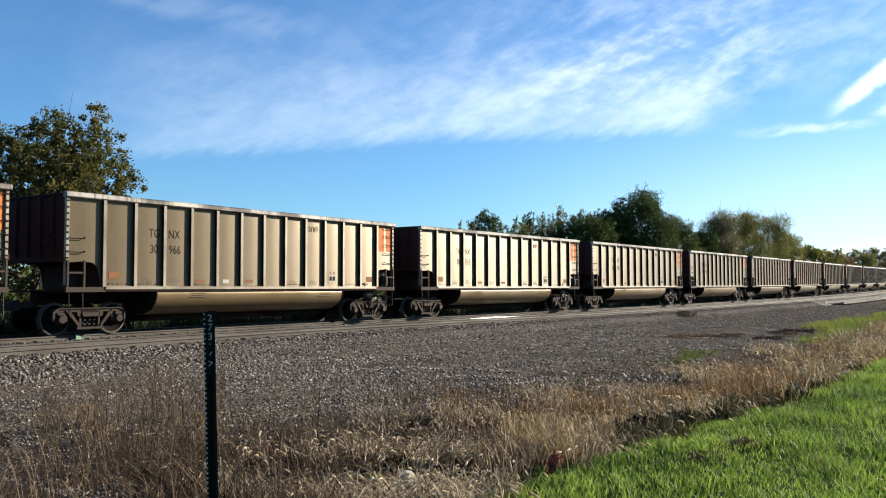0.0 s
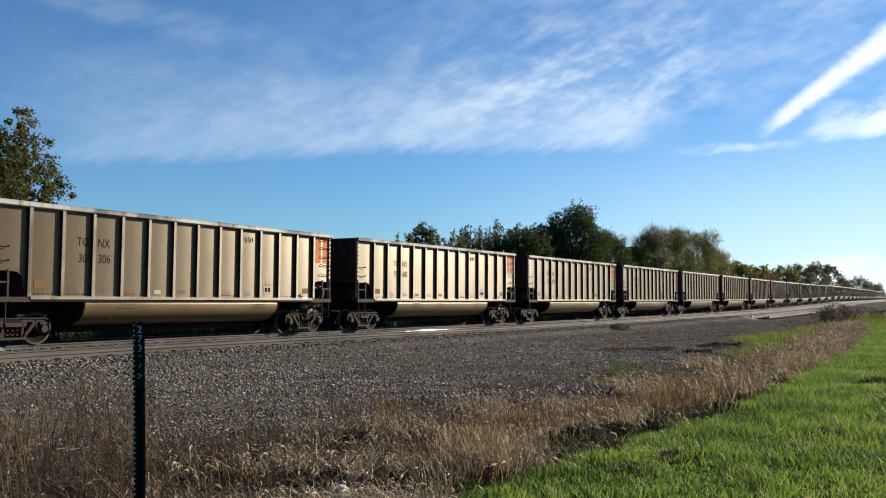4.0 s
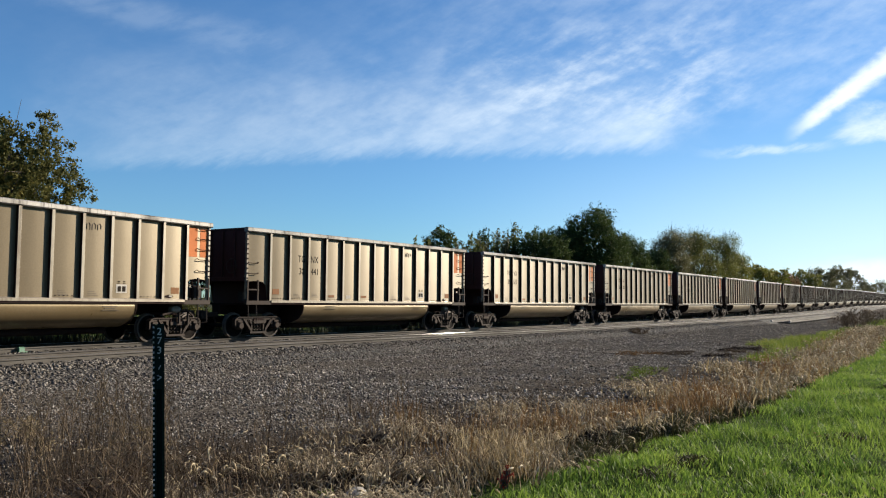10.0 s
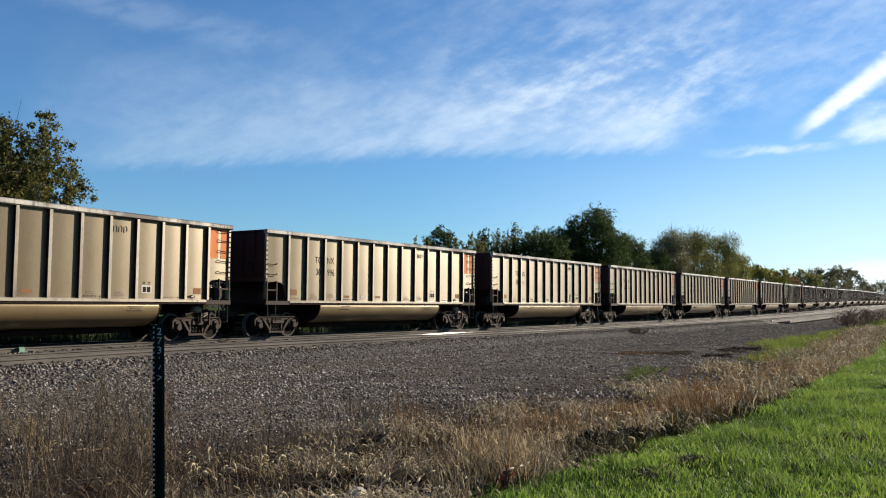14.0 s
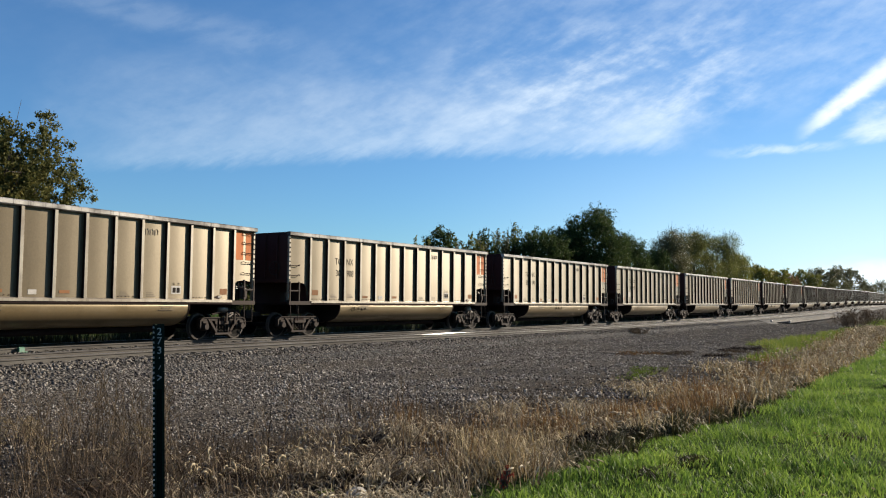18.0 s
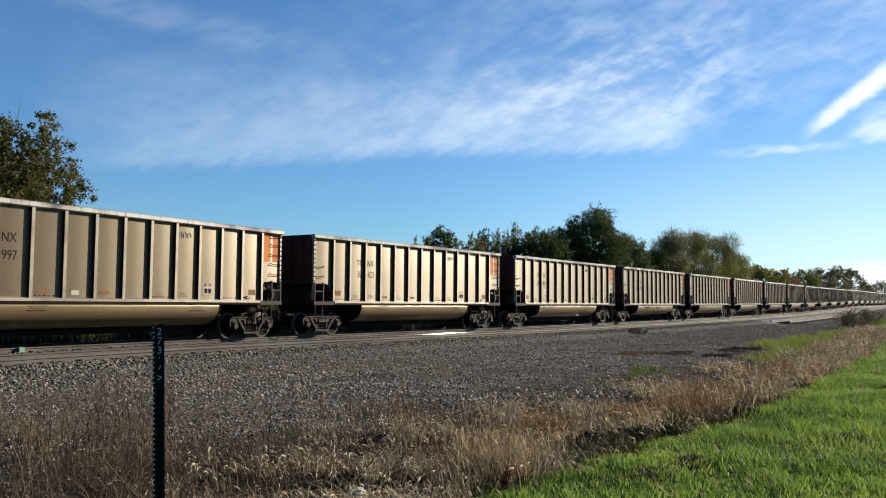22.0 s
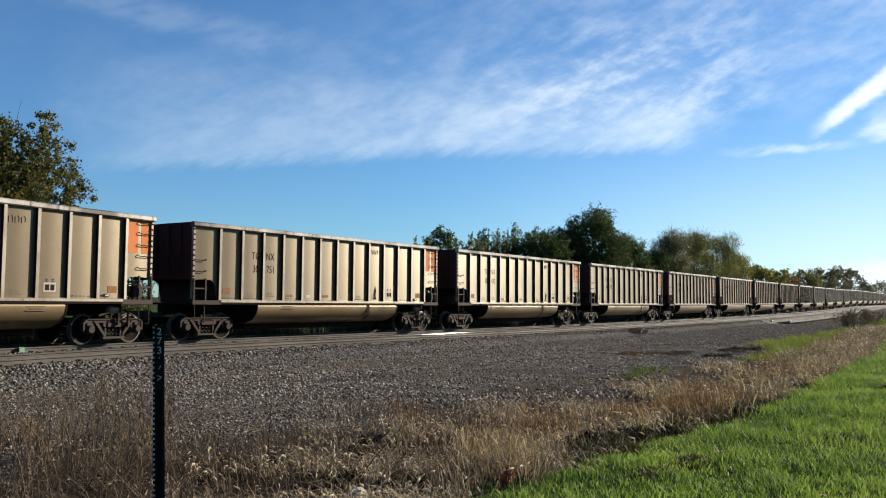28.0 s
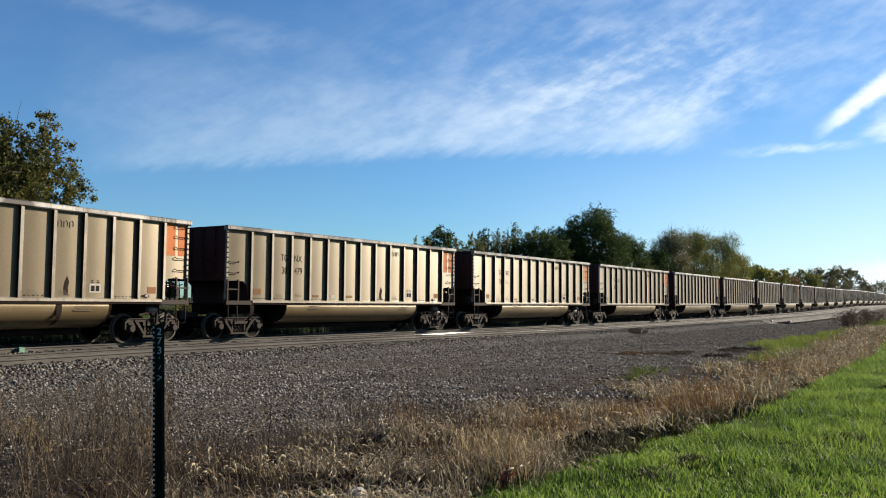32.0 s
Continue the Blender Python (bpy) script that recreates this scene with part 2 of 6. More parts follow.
DARKWEED = leafy("dark_weeds_and_hollow_shade", [(0.0, (0.008, 0.006, 0.005)), (0.5, (0.018, 0.013, 0.010)), (1.0, (0.04, 0.029, 0.02))], 0.8, 0.1, 0.5, 0.05)
RED = leafy("red_turning_leaves", [(0.0, (0.08, 0.012, 0.01)), (0.6, (0.2, 0.03, 0.02)), (1.0, (0.22, 0.10, 0.04))], 0.6, 0.3, 0.4, 0.1)
RUSTY = leafy("russet_stalks", [(0.0, (0.03, 0.022, 0.015)), (0.5, (0.10, 0.073, 0.047)), (1.0, (0.22, 0.16, 0.10))], 0.7, 0.15, 0.4, 0.1)
TWIG = leafy("dead_tan_twigs", [(0.0, (0.07, 0.05, 0.031)), (0.5, (0.155, 0.113, 0.069)), (1.0, (0.26, 0.195, 0.12))], 0.7, 0.2, 0.5, 0.1)
RUST = leafy("rust_brown_stalks", [(0.0, (0.05, 0.027, 0.013)), (0.5, (0.145, 0.082, 0.034)), (1.0, (0.28, 0.175, 0.075))], 0.7, 0.25, 0.4, 0.1)
SEED = leafy("pale_seed_heads", [(0.0, (0.22, 0.175, 0.11)), (0.5, (0.42, 0.35, 0.23)), (1.0, (0.62, 0.54, 0.40))], 0.7, 0.35, 0.3, 0.1)
LEAF_DARK = leafy("dark_green_leaves", [(0.0, (0.0183, 0.0305, 0.00974)), (0.5, (0.0396, 0.0609, 0.0183)), (1.0, (0.0792, 0.1, 0.0305))], 0.7, 0.35, 0.25, 0.08)
LEAF_OLIVE = leafy("olive_autumn_leaves", [(0.0, (0.026, 0.030, 0.011)), (0.5, (0.070, 0.073, 0.022)), (0.9, (0.145, 0.125, 0.038)), (1.0, (0.20, 0.14, 0.04))], 0.7, 0.3, 0.3, 0.08)
LEAF_YELLOW = leafy("yellow_green_leaves", [(0.0, (0.055, 0.07, 0.013)), (0.5, (0.13, 0.14, 0.025)), (1.0, (0.26, 0.215, 0.04))], 0.55, 0.4, 0.2)
LEAF_MOSS = leafy("mossy_turning_leaves", [(0.0, (0.042, 0.050, 0.016)), (0.5, (0.108, 0.118, 0.032)), (1.0, (0.215, 0.205, 0.06))], 0.65, 0.35, 0.2, 0.1)
LEAF_TAN = leafy("tan_turning_leaves", [(0.0, (0.0974, 0.0592, 0.0278)), (0.5, (0.188, 0.118, 0.0522)), (1.0, (0.278, 0.194, 0.0835))], 0.6, 0.3, 0.2)
LEAF_GREY = leafy("thin_grey_green_leaves", [(0.0, (0.05, 0.053, 0.024)), (0.5, (0.10, 0.10, 0.042)), (1.0, (0.19, 0.17, 0.08))], 0.6, 0.3, 0.2)


def ground_material():
    """Gravel road, weedy soil and turf, told apart by how far they lie across the line, with ragged edges."""
    m, nt, b = material("ground_gravel_soil_turf", 1.0, 0.0, 0.04)
    uv = nt.nodes.new("ShaderNodeUVMap")
    sep = nt.nodes.new("ShaderNodeSeparateXYZ")
    nt.links.new(uv.outputs[0], sep.inputs[0])
    c = coords(nt)
    ragged = noise_tex(nt, c, 0.35, 5, 0.65)
    w = math_node(nt, "ADD", sep.outputs[1], math_node(nt, "MULTIPLY_ADD", ragged, 5.0, -2.5))
    vor = node(nt, "ShaderNodeTexVoronoi", Scale=20.0)
    nt.links.new(c, vor.inputs["Vector"])
    vor2 = node(nt, "ShaderNodeTexVoronoi", Scale=36.0)
    nt.links.new(c, vor2.inputs["Vector"])
    patch = noise_tex(nt, c, 0.5, 5, 0.6, stretch=(0.35, 1, 1))
    one, two = nt.nodes.new("ShaderNodeSeparateColor"), nt.nodes.new("ShaderNodeSeparateColor")
    nt.links.new(vor.outputs["Color"], one.inputs[0])
    nt.links.new(vor2.outputs["Color"], two.inputs[0])
    stone = ramp(nt, one.outputs[0], [(0.15, (0.032, 0.027, 0.021)), (0.5, (0.078, 0.067, 0.054)), (0.8, (0.13, 0.113, 0.093)), (0.97, (0.20, 0.176, 0.15))])
    fine = ramp(nt, two.outputs[0], [(0.2, (0.036, 0.030, 0.024)), (0.6, (0.08, 0.068, 0.056)), (1.0, (0.17, 0.146, 0.12))])
    gravel = mix(nt, smooth(nt, patch, 0.42, 0.6), stone, fine)
    # cell rims darkened for the shaded gaps between stones
    gravel = mix(nt, smooth(nt, vor.outputs["Distance"], 0.5, 0.75), gravel, (0.028, 0.0235, 0.019))
    gravel = mix(nt, math_node(nt, "MULTIPLY", smooth(nt, noise_tex(nt, c, 0.23, 4, 0.6), 0.5, 0.7), 0.5), gravel, (0.0211, 0.0191, 0.0191))
    away = math_node(nt, "MULTIPLY", smooth(nt, sep.outputs[0], 18, 48), smooth(nt, noise_tex(nt, c, 0.12, 4, 0.6, stretch=(0.3, 1, 1)), 0.3, 0.6, 0.5, 0.95))
    gravel = mix(nt, away, gravel, ramp(nt, noise_tex(nt, c, 2.4, 7, 0.8), [(0.32, (0.008, 0.0065, 0.0052)), (0.5, (0.023, 0.019, 0.016)), (0.68, (0.062, 0.052, 0.043))]))
    soil = ramp(nt, noise_tex(nt, c, 7.0, 6, 0.7), [(0.3, (0.024, 0.018, 0.012)), (0.6, (0.036, 0.027, 0.018)), (0.8, (0.062, 0.047, 0.032))])
    turf = ramp(nt, noise_tex(nt, c, 9.0, 6, 0.75), [(0.3, (0.014, 0.026, 0.004)), (0.6, (0.035, 0.06, 0.008)), (0.8, (0.07, 0.09, 0.015))])
    far = ramp(nt, noise_tex(nt, c, 0.06, 6, 0.7), [(0.35, (0.0313, 0.0522, 0.0104)), (0.6, (0.0679, 0.0731, 0.0235)), (0.8, (0.115, 0.0936, 0.047))])
    col = mix(nt, smooth(nt, w, 8.2, 10.5), soil, gravel)
    col = mix(nt, smooth(nt, w, 4.4, 5.4), turf, col)
    # dark soil colour behind the line stands in for the train's shade
    col = mix(nt, smooth(nt, sep.outputs[1], 38.0, 43.0), mix(nt, smooth(nt, sep.outputs[1], 26.0, 27.0), col, soil), turf)
    col = mix(nt, smooth(nt, sep.outputs[0], 60, 160), col, mix(nt, smooth(nt, sep.outputs[1], 9.0, 13.0), far, gravel))
    colour(nt, b, col)
    h = math_node(nt, "ADD", math_node(nt, "MULTIPLY", vor.outputs["Distance"], 1.0), noise_tex(nt, c, 30, 4, 0.7))
    bump(nt, b, h, 0.9, 0.03)
    return m


def ballast_material(name, low, mid, high):
    m, nt, b = material(name, 0.85, 0.0, 0.3)
    c = coords(nt)
    vor = node(nt, "ShaderNodeTexVoronoi", Scale=15.0)
    nt.links.new(c, vor.inputs["Vector"])
    one = nt.nodes.new("ShaderNodeSeparateColor")
    nt.links.new(vor.outputs["Color"], one.inputs[0])
    col = ramp(nt, one.outputs[0], [(0.15, low), (0.55, mid), (0.95, high)])
    dust = smooth(nt, noise_tex(nt, c, 0.8, 4, 0.6), 0.42, 0.7)
    colour(nt, b, mix(nt, math_node(nt, "MULTIPLY", dust, 0.4), col, (0.0754, 0.0609, 0.0493)))
    bump(nt, b, vor.outputs["Distance"], 1.0, 0.05)
    return m


# Bed kept near black: shade between the loose stones put into its colour.
BALLAST = ballast_material("crushed_stone_ballast", (0.006, 0.0055, 0.005), (0.019, 0.0175, 0.016), (0.066, 0.061, 0.056))


def stone_material(name, k):
    m, nt, b = material(name, 0.95, 0.0, 0.06)
    geo = nt.nodes.new("ShaderNodeNewGeometry")
    n = noise_tex(nt, coords(nt), 40, 4, 0.6)
    col = ramp(nt, geo.outputs["Random Per Island"], [(p, tuple(k * q for q in c)) for p, c in ((0.0, (0.034, 0.030, 0.026)), (0.4, (0.09, 0.08, 0.068)), (0.8, (0.165, 0.149, 0.132)), (1.0, (0.27, 0.25, 0.22)))])
    colour(nt, b, mix(nt, 0.4, col, ramp(nt, n, [(0.3, (0.3, 0.3, 0.3)), (0.7, (0.7, 0.7, 0.7))]), "OVERLAY"))
    bump(nt, b, n, 0.3, 0.01)
    return m


STONE = stone_material("loose_gravel_stone", 1.36)
BSTONE = stone_material("coarse_ballast_stone", 0.78)


# ---- mesh helpers ----
class Shape:
    """Gathers boxes, tubes and plates into one mesh."""

    def __init__(self):
        self.v, self.f, self.m, self.slot = [], [], [], 0

    def add(self, verts, faces):
        k = len(self.v)
        self.v += [tuple(p) for p in verts]
        self.f += [tuple(i + k for i in q) for q in faces]
        self.m += [self.slot] * len(faces)
        return self

    def box(self, x0, x1, y0, y1, z0, z1, c=0.0):
        """A block; c: chamfer on the edges that run along its longest side."""
        if c <= 0:
            v = [(x, y, z) for z in (z0, z1) for y in (y0, y1) for x in (x0, x1)]
            return self.add(v, [(0, 2, 3, 1), (4, 5, 7, 6), (0, 1, 5, 4), (2, 6, 7, 3), (0, 4, 6, 2), (1, 3, 7, 5)])
        lo, hi = [x0, y0, z0], [x1, y1, z1]
        ax = max(range(3), key=lambda i: hi[i] - lo[i])
        i, j = [k for k in range(3) if k != ax]
        ring = [(lo[i] + c, lo[j]), (hi[i] - c, lo[j]), (hi[i], lo[j] + c), (hi[i], hi[j] - c), (hi[i] - c, hi[j]), (lo[i] + c, hi[j]), (lo[i], hi[j] - c), (lo[i], lo[j] + c)]
        v = []
        for e in (lo[ax], hi[ax]):
            for a, b in ring:
                p = [0, 0, 0]
                p[ax], p[i], p[j] = e, a, b
                v.append(p)
        return self.prism(v, 8)

    def prism(self, v, n):
        f = [tuple(range(n - 1, -1, -1)), tuple(range(n, 2 * n))]
        f += [(k, (k + 1) % n, n + (k + 1) % n, n + k) for k in range(n)]
        return self.add(v, f)

    def extrude(self, outline, a, b, axis="y"):
        """An outline (u, z) pushed from a to b along an axis."""
        v = []
        for e in (a, b):
            v += [(u, e, z) if axis == "y" else (e, u, z) for u, z in outline]
        return self.prism(v, len(outline))

    def tube(self, pts, r, n=6, r1=None):
        pts = [Vector(p) for p in pts]
        rings = []
        for i, p in enumerate(pts):
            d = (pts[min(i + 1, len(pts) - 1)] - pts[max(i - 1, 0)]).normalized()
            a = d.orthogonal().normalized()
            b = d.cross(a)
            rr = r if r1 is None else r + (r1 - r) * i / (len(pts) - 1)
            rings += [p + (a * math.cos(2 * math.pi * k / n) + b * math.sin(2 * math.pi * k / n)) * rr for k in range(n)]
        f = [tuple(range(n - 1, -1, -1)), tuple(range((len(pts) - 1) * n, len(pts) * n))]
        for i in range(len(pts) - 1):
            f += [(i * n + k, i * n + (k + 1) % n, (i + 1) * n + (k + 1) % n, (i + 1) * n + k) for k in range(n)]
        return self.add(rings, f)

    def lathe(self, profile, n=24, axis="y", caps=True):
        """A profile of (radius, place along the axis) turned round it."""
        v = []
        for r, e in profile:
            for k in range(n):
                a = 2 * math.pi * k / n
                v.append((r * math.cos(a), e, r * math.sin(a)) if axis == "y" else (r * math.cos(a), r * math.sin(a), e))
        f = [tuple(range(n)), tuple(range((len(profile) - 1) * n + n - 1, (len(profile) - 1) * n - 1, -1))] if caps else []
        for i in range(len(profile) - 1):
            f += [(i * n + k, (i + 1) * n + k, (i + 1) * n + (k + 1) % n, i * n + (k + 1) % n) for k in range(n)]
        return self.add(v, f)

    def mesh(self, name, *mats, soft=False):
        me = bpy.data.meshes.new(name)
        me.from_pydata(self.v, [], self.f)
        for m in mats:
            me.materials.append(m)
        if len(mats) > 1:
            me.polygons.foreach_set("material_index", self.m)
        if soft:
            me.polygons.foreach_set("use_smooth", [True] * len(me.polygons))
        me.update()
        return me


def fix_normals(me):
    bm = bmesh.new()
    bm.from_mesh(me)
    bmesh.ops.recalc_face_normals(bm, faces=bm.faces)
    bm.to_mesh(me)
    bm.free()
    return me


def part(name, me, parent, at=None, label=""):
    """Links a mesh as one part under a thing or a part."""
    ob = new(name, me)
    ob.parent = parent
    if at is not None:
        ob.matrix_parent_inverse = at if isinstance(at, Matrix) else Matrix.Translation(at)
    if label:
        ob["label"] = label
    return ob


def thing(name, label, category, at=None, group="", kind="", me=None):
    ob = new(name, me)
    if at is not None:
        ob.matrix_basis = at if isinstance(at, Matrix) else Matrix.Translation(at)
    return tagged(ob, label, category, group, kind)


def mesh_np(name, verts, faces, mat, soft=False):
    """A mesh from arrays: verts (n, 3) and triangles or quads (m, 3 or 4)."""
    me = bpy.data.meshes.new(name)
    n, k = faces.shape
    me.vertices.add(len(verts))
    me.vertices.foreach_set("co", verts.astype(np.float32).ravel())
    me.loops.add(n * k)
    me.loops.foreach_set("vertex_index", faces.astype(np.int32).ravel())
    me.polygons.add(n)
    me.polygons.foreach_set("loop_start", np.arange(0, n * k, k, dtype=np.int32))
    me.materials.append(mat)
    if soft:
        me.polygons.foreach_set("use_smooth", np.ones(n, bool))
    me.update(calc_edges=True)
    me.validate()
    return me

# ---- ground ----
def ground():
    xs = np.unique(np.concatenate([np.arange(-300, -20, 40.0), np.arange(-20, 70, 0.5), np.arange(70, 320, 5.0), np.arange(320, 900, 30.0), np.array([1000, 1400, 2000, 3000, 4500.0])]))
    ws = np.unique(np.concatenate([np.array([-600, -250, -100, -40, -15.0]), np.arange(-8, 18, 0.4), _PW[_PW > 16], np.array([45, 90, 160, 300, 600, 1200.0])]))
    gx, gw = np.meshgrid(xs, ws, indexing="ij")
    v = np.stack([gx, gw + off_np(gx), floor_np(gx, gw)], -1).reshape(-1, 3)
    a, b = len(xs), len(ws)
    i = (np.arange(a - 1)[:, None] * b + np.arange(b - 1)[None]).ravel()
    me = mesh_np("ground", v, np.stack([i, i + b, i + b + 1, i + 1], -1), ground_material(), True)
    uv = me.uv_layers.new(name="across")
    loop = np.zeros(len(me.loops), np.int32)
    me.loops.foreach_get("vertex_index", loop)
    uv.data.foreach_set("uv", np.stack([gx.ravel()[loop], gw.ravel()[loop]], -1).astype(np.float32).ravel())
    return thing("ground", "gravel road, weedy verge and green turf beside the railway", "ground", kind="structure", me=me)


ground()


def sweep(name, outline, w, s0, s1, mats, slots=None, step=None):
    """A profile (across, height) drawn along the line from s0 to s1."""
    ss = [s0]
    while ss[-1] < s1:
        ss.append(min(s1, ss[-1] + (step or (3.0 if ss[-1] < 120 else 10.0))))
    sh = Shape()
    n = len(outline)
    v = [spot(s, w + a, z) for s in ss for a, z in outline]
    f, m = [], []
    for i in range(len(ss) - 1):
        for k in range(n):
            f.append((i * n + k, (i + 1) * n + k, (i + 1) * n + (k + 1) % n, i * n + (k + 1) % n))
            m.append(slots[k] if slots else 0)
    f += [tuple(range(n)), tuple(range((len(ss) - 1) * n + n - 1, (len(ss) - 1) * n - 1, -1))]
    m += [0, 0]
    sh.v, sh.f, sh.m = [tuple(p) for p in v], f, m
    return fix_normals(sh.mesh(name, *mats))


BED = -0.125
thing("trackbed", "bed of crushed grey stone ballast under two tracks", "ballast", kind="structure",
      me=sweep("trackbed", [(-3.1, -0.75), (-3.0, -0.47), (-2.35, -0.26), (-1.95, BED - 0.01), (6.35, BED - 0.01), (6.8, -0.28), (8.0, -0.75)], NEAR, -60, 900, [BALLAST]))

RAIL_SHAPE = [(-0.07, -0.18), (0.07, -0.18), (0.07, -0.165), (0.012, -0.14), (0.012, -0.045), (0.036, -0.035), (0.036, -0.008), (0.028, 0.0),
              (-0.028, 0.0), (-0.0345, -0.005), (-0.0375, -0.012), (-0.0375, -0.035), (-0.012, -0.045), (-0.012, -0.14), (-0.07, -0.165)]
RAIL_SLOTS = [0, 0, 0, 0, 0, 0, 1, 1, 1, 2, 0, 0, 0, 0, 0]


def track(w, s0, s1, label, edge):
    t = thing("railway_track", label, "railway track", kind="structure", group="tracks")
    for side in (-1, 1):
        part("rail", sweep("rail", RAIL_SHAPE, w + side * 0.753, s0, s1, [RAIL, RAILTOP, edge if side > 0 else RAIL], RAIL_SLOTS), t)
    sh = Shape().box(-0.115, 0.115, -1.3, 1.3, -0.36, -0.122, 0.012)
    me = sh.mesh("tie", TIE)
    plate = Shape()
    for side in (-1, 1):
        plate.box(-0.10, 0.10, side * 0.753 - 0.17, side * 0.753 + 0.17, -0.122, -0.104)
    pm = plate.mesh("tie_plate", RAIL)
    rnd = random.Random(int(w * 10))
    s, k = s0 + 0.3, 0
    while s < min(s1, s0 + 150):
        m = track_pose(s, w, 0.5) @ pose(rnd.uniform(-0.02, 0.02), rnd.uniform(-0.05, 0.05), rnd.uniform(-0.012, 0.006), 0, 0, rnd.uniform(-1.2, 1.2))
        ob = part("tie", me, t, m)
        if k < 110:
            part("tie_plate", pm, ob)
        s, k = s + 0.53, k + 1
    return t


track(NEAR, -4, 900, "empty mainline track with worn steel rails on timber ties", GLINT)
track(MID, -4, 900, "mainline track under the passing coal train", RAIL)


def stub_track():
    """A short spare length of track on the verge, its rail ends showing."""
    w, s0, s1 = NEAR - 3.2, 83.0, 118.0
    t = thing("spare_track", "short spare track panel with pale rail ends on gravel", "railway track", kind="structure", group="tracks")
    for side in (-1, 1):
        part("rail", sweep("rail", [(a, z - 0.16) for a, z in RAIL_SHAPE], w + side * 0.753, s0 - side * 0.3, s1, [RAIL]), t)
        part("rail_end", Shape().box(-0.3, 0.0, -0.09, 0.09, -0.36, -0.14, 0.02).mesh("rail_end", LABEL), t, track_pose(s0 - side * 0.3, w + side * 0.753), "pale painted rail end")
    me = Shape().box(-0.115, 0.115, -1.25, 1.25, -0.52, -0.34, 0.012).mesh("tie", TIE)
    for k in range(16):
        part("tie", me, t, track_pose(s0 + 0.9 + k * 1.9, w))
    return t


stub_track()


# ---- the coal cars ----
HALF, TOP, SILL = BODY / 2, 3.985, 1.31
OUT = 1.60            # outer face of ribs and chords
SKIN = 1.484           # side sheets
BAY = 1.0158
RIBS = [-6.065 + BAY * i for i in range(13)]


def side_sheet(y, mat, name):
    """A side sheet with scalloped cut-outs over the end platforms."""
    t = 0.02
    arch = []
    for k in range(9):
        a = k / 8
        arch.append((HALF - 0.02 - 1.12 * a, 2.02 + 0.06 * math.sin(math.pi * a) - 0.03 * a if a < 0.86 else 2.0 - (a - 0.86) * 5.4))
    ol = [(-HALF + 1.20, SILL)] + [(HALF - 1.20, SILL)]
    ol += [(x, z) for x, z in reversed(arch)]
    ol += [(HALF - 0.02, TOP - 0.02), (-HALF + 0.02, TOP - 0.02)]
    ol += [(-x, z) for x, z in arch]
    return fix_normals(Shape().extrude(ol, y - t / 2, y + t / 2).mesh(name, mat))


def grab(x0, x1, z, y=-SKIN - 0.005, drop=0.035):
    """A hand hold: a rod on two feet, bent down in the middle."""
    return Shape().tube([(x0, y, z), (x0, y - 0.06, z), (x0 + 0.03, y - 0.075, z - drop), (x1 - 0.03, y - 0.075, z - drop), (x1, y - 0.06, z), (x1, y, z)], 0.014, 5).mesh("hand_hold", DARKSTEEL)


def side_frame_mesh():
    """Cast side frame of a three-piece bogie: a truss with a bolster window and two pedestals."""
    sh = Shape()
    y0, y1 = -0.08, 0.08
    sh.extrude([(-1.10, 0.60), (-1.10, 0.69), (-0.95, 0.75), (0.95, 0.75), (1.10, 0.69), (1.10, 0.60), (0.92, 0.66), (-0.92, 0.66)], y0, y1)
    for s in (-1, 1):
        sh.extrude([(s * 0.72, 0.68), (s * 0.62, 0.68), (s * 0.28, 0.24), (s * 0.38, 0.23)], y0, y1)
        sh.extrude([(s * 0.26, 0.22), (s * 0.32, 0.22), (s * 0.32, 0.68), (s * 0.26, 0.68)], y0, y1)
        sh.extrude([(s * 1.03, 0.40), (s * 1.10, 0.40), (s * 1.10, 0.64), (s * 1.01, 0.64)], y0, y1)
        sh.extrude([(s * 0.68, 0.40), (s * 0.75, 0.38), (s * 0.78, 0.62), (s * 0.69, 0.66)], y0, y1)
        # flanges that stand proud of the web, bearing adapter, wedge pocket
        sh.extrude([(s * 0.75, 0.70), (s * 0.71, 0.73), (s * 0.27, 0.20), (s * 0.30, 0.17)], y0 - 0.035, y0)
        sh.extrude([(s * 0.64, 0.66), (s * 0.60, 0.68), (s * 0.33, 0.32), (s * 0.36, 0.30)], y0 - 0.03, y0)
        sh.extrude([(s * 0.78, 0.585), (s * 1.01, 0.585), (s * 0.99, 0.65), (s * 0.80, 0.65)], y0 - 0.05, y1)
        sh.extrude([(s * 0.29, 0.50), (s * 0.40, 0.56), (s * 0.40, 0.66), (s * 0.29, 0.66)], y0 - 0.025, y0)
        sh.extrude([(s * 1.08, 0.42), (s * 1.13, 0.42), (s * 1.13, 0.67), (s * 1.08, 0.69)], y0 - 0.035, y0)
    sh.extrude([(-1.08, 0.69), (-0.95, 0.745), (0.95, 0.745), (1.08, 0.69), (1.08, 0.72), (0.95, 0.775), (-0.95, 0.775), (-1.08, 0.72)], y0 - 0.04, y1)
    sh.extrude([(-0.40, 0.17), (0.40, 0.17), (0.42, 0.235), (-0.42, 0.235)], y0 - 0.04, y1 + 0.02)
    sh.extrude([(-0.25, 0.53), (0.25, 0.53), (0.25, 0.64), (-0.25, 0.64)], y0 - 0.06, y0)
    return fix_normals(sh.mesh("side_frame", STEEL))


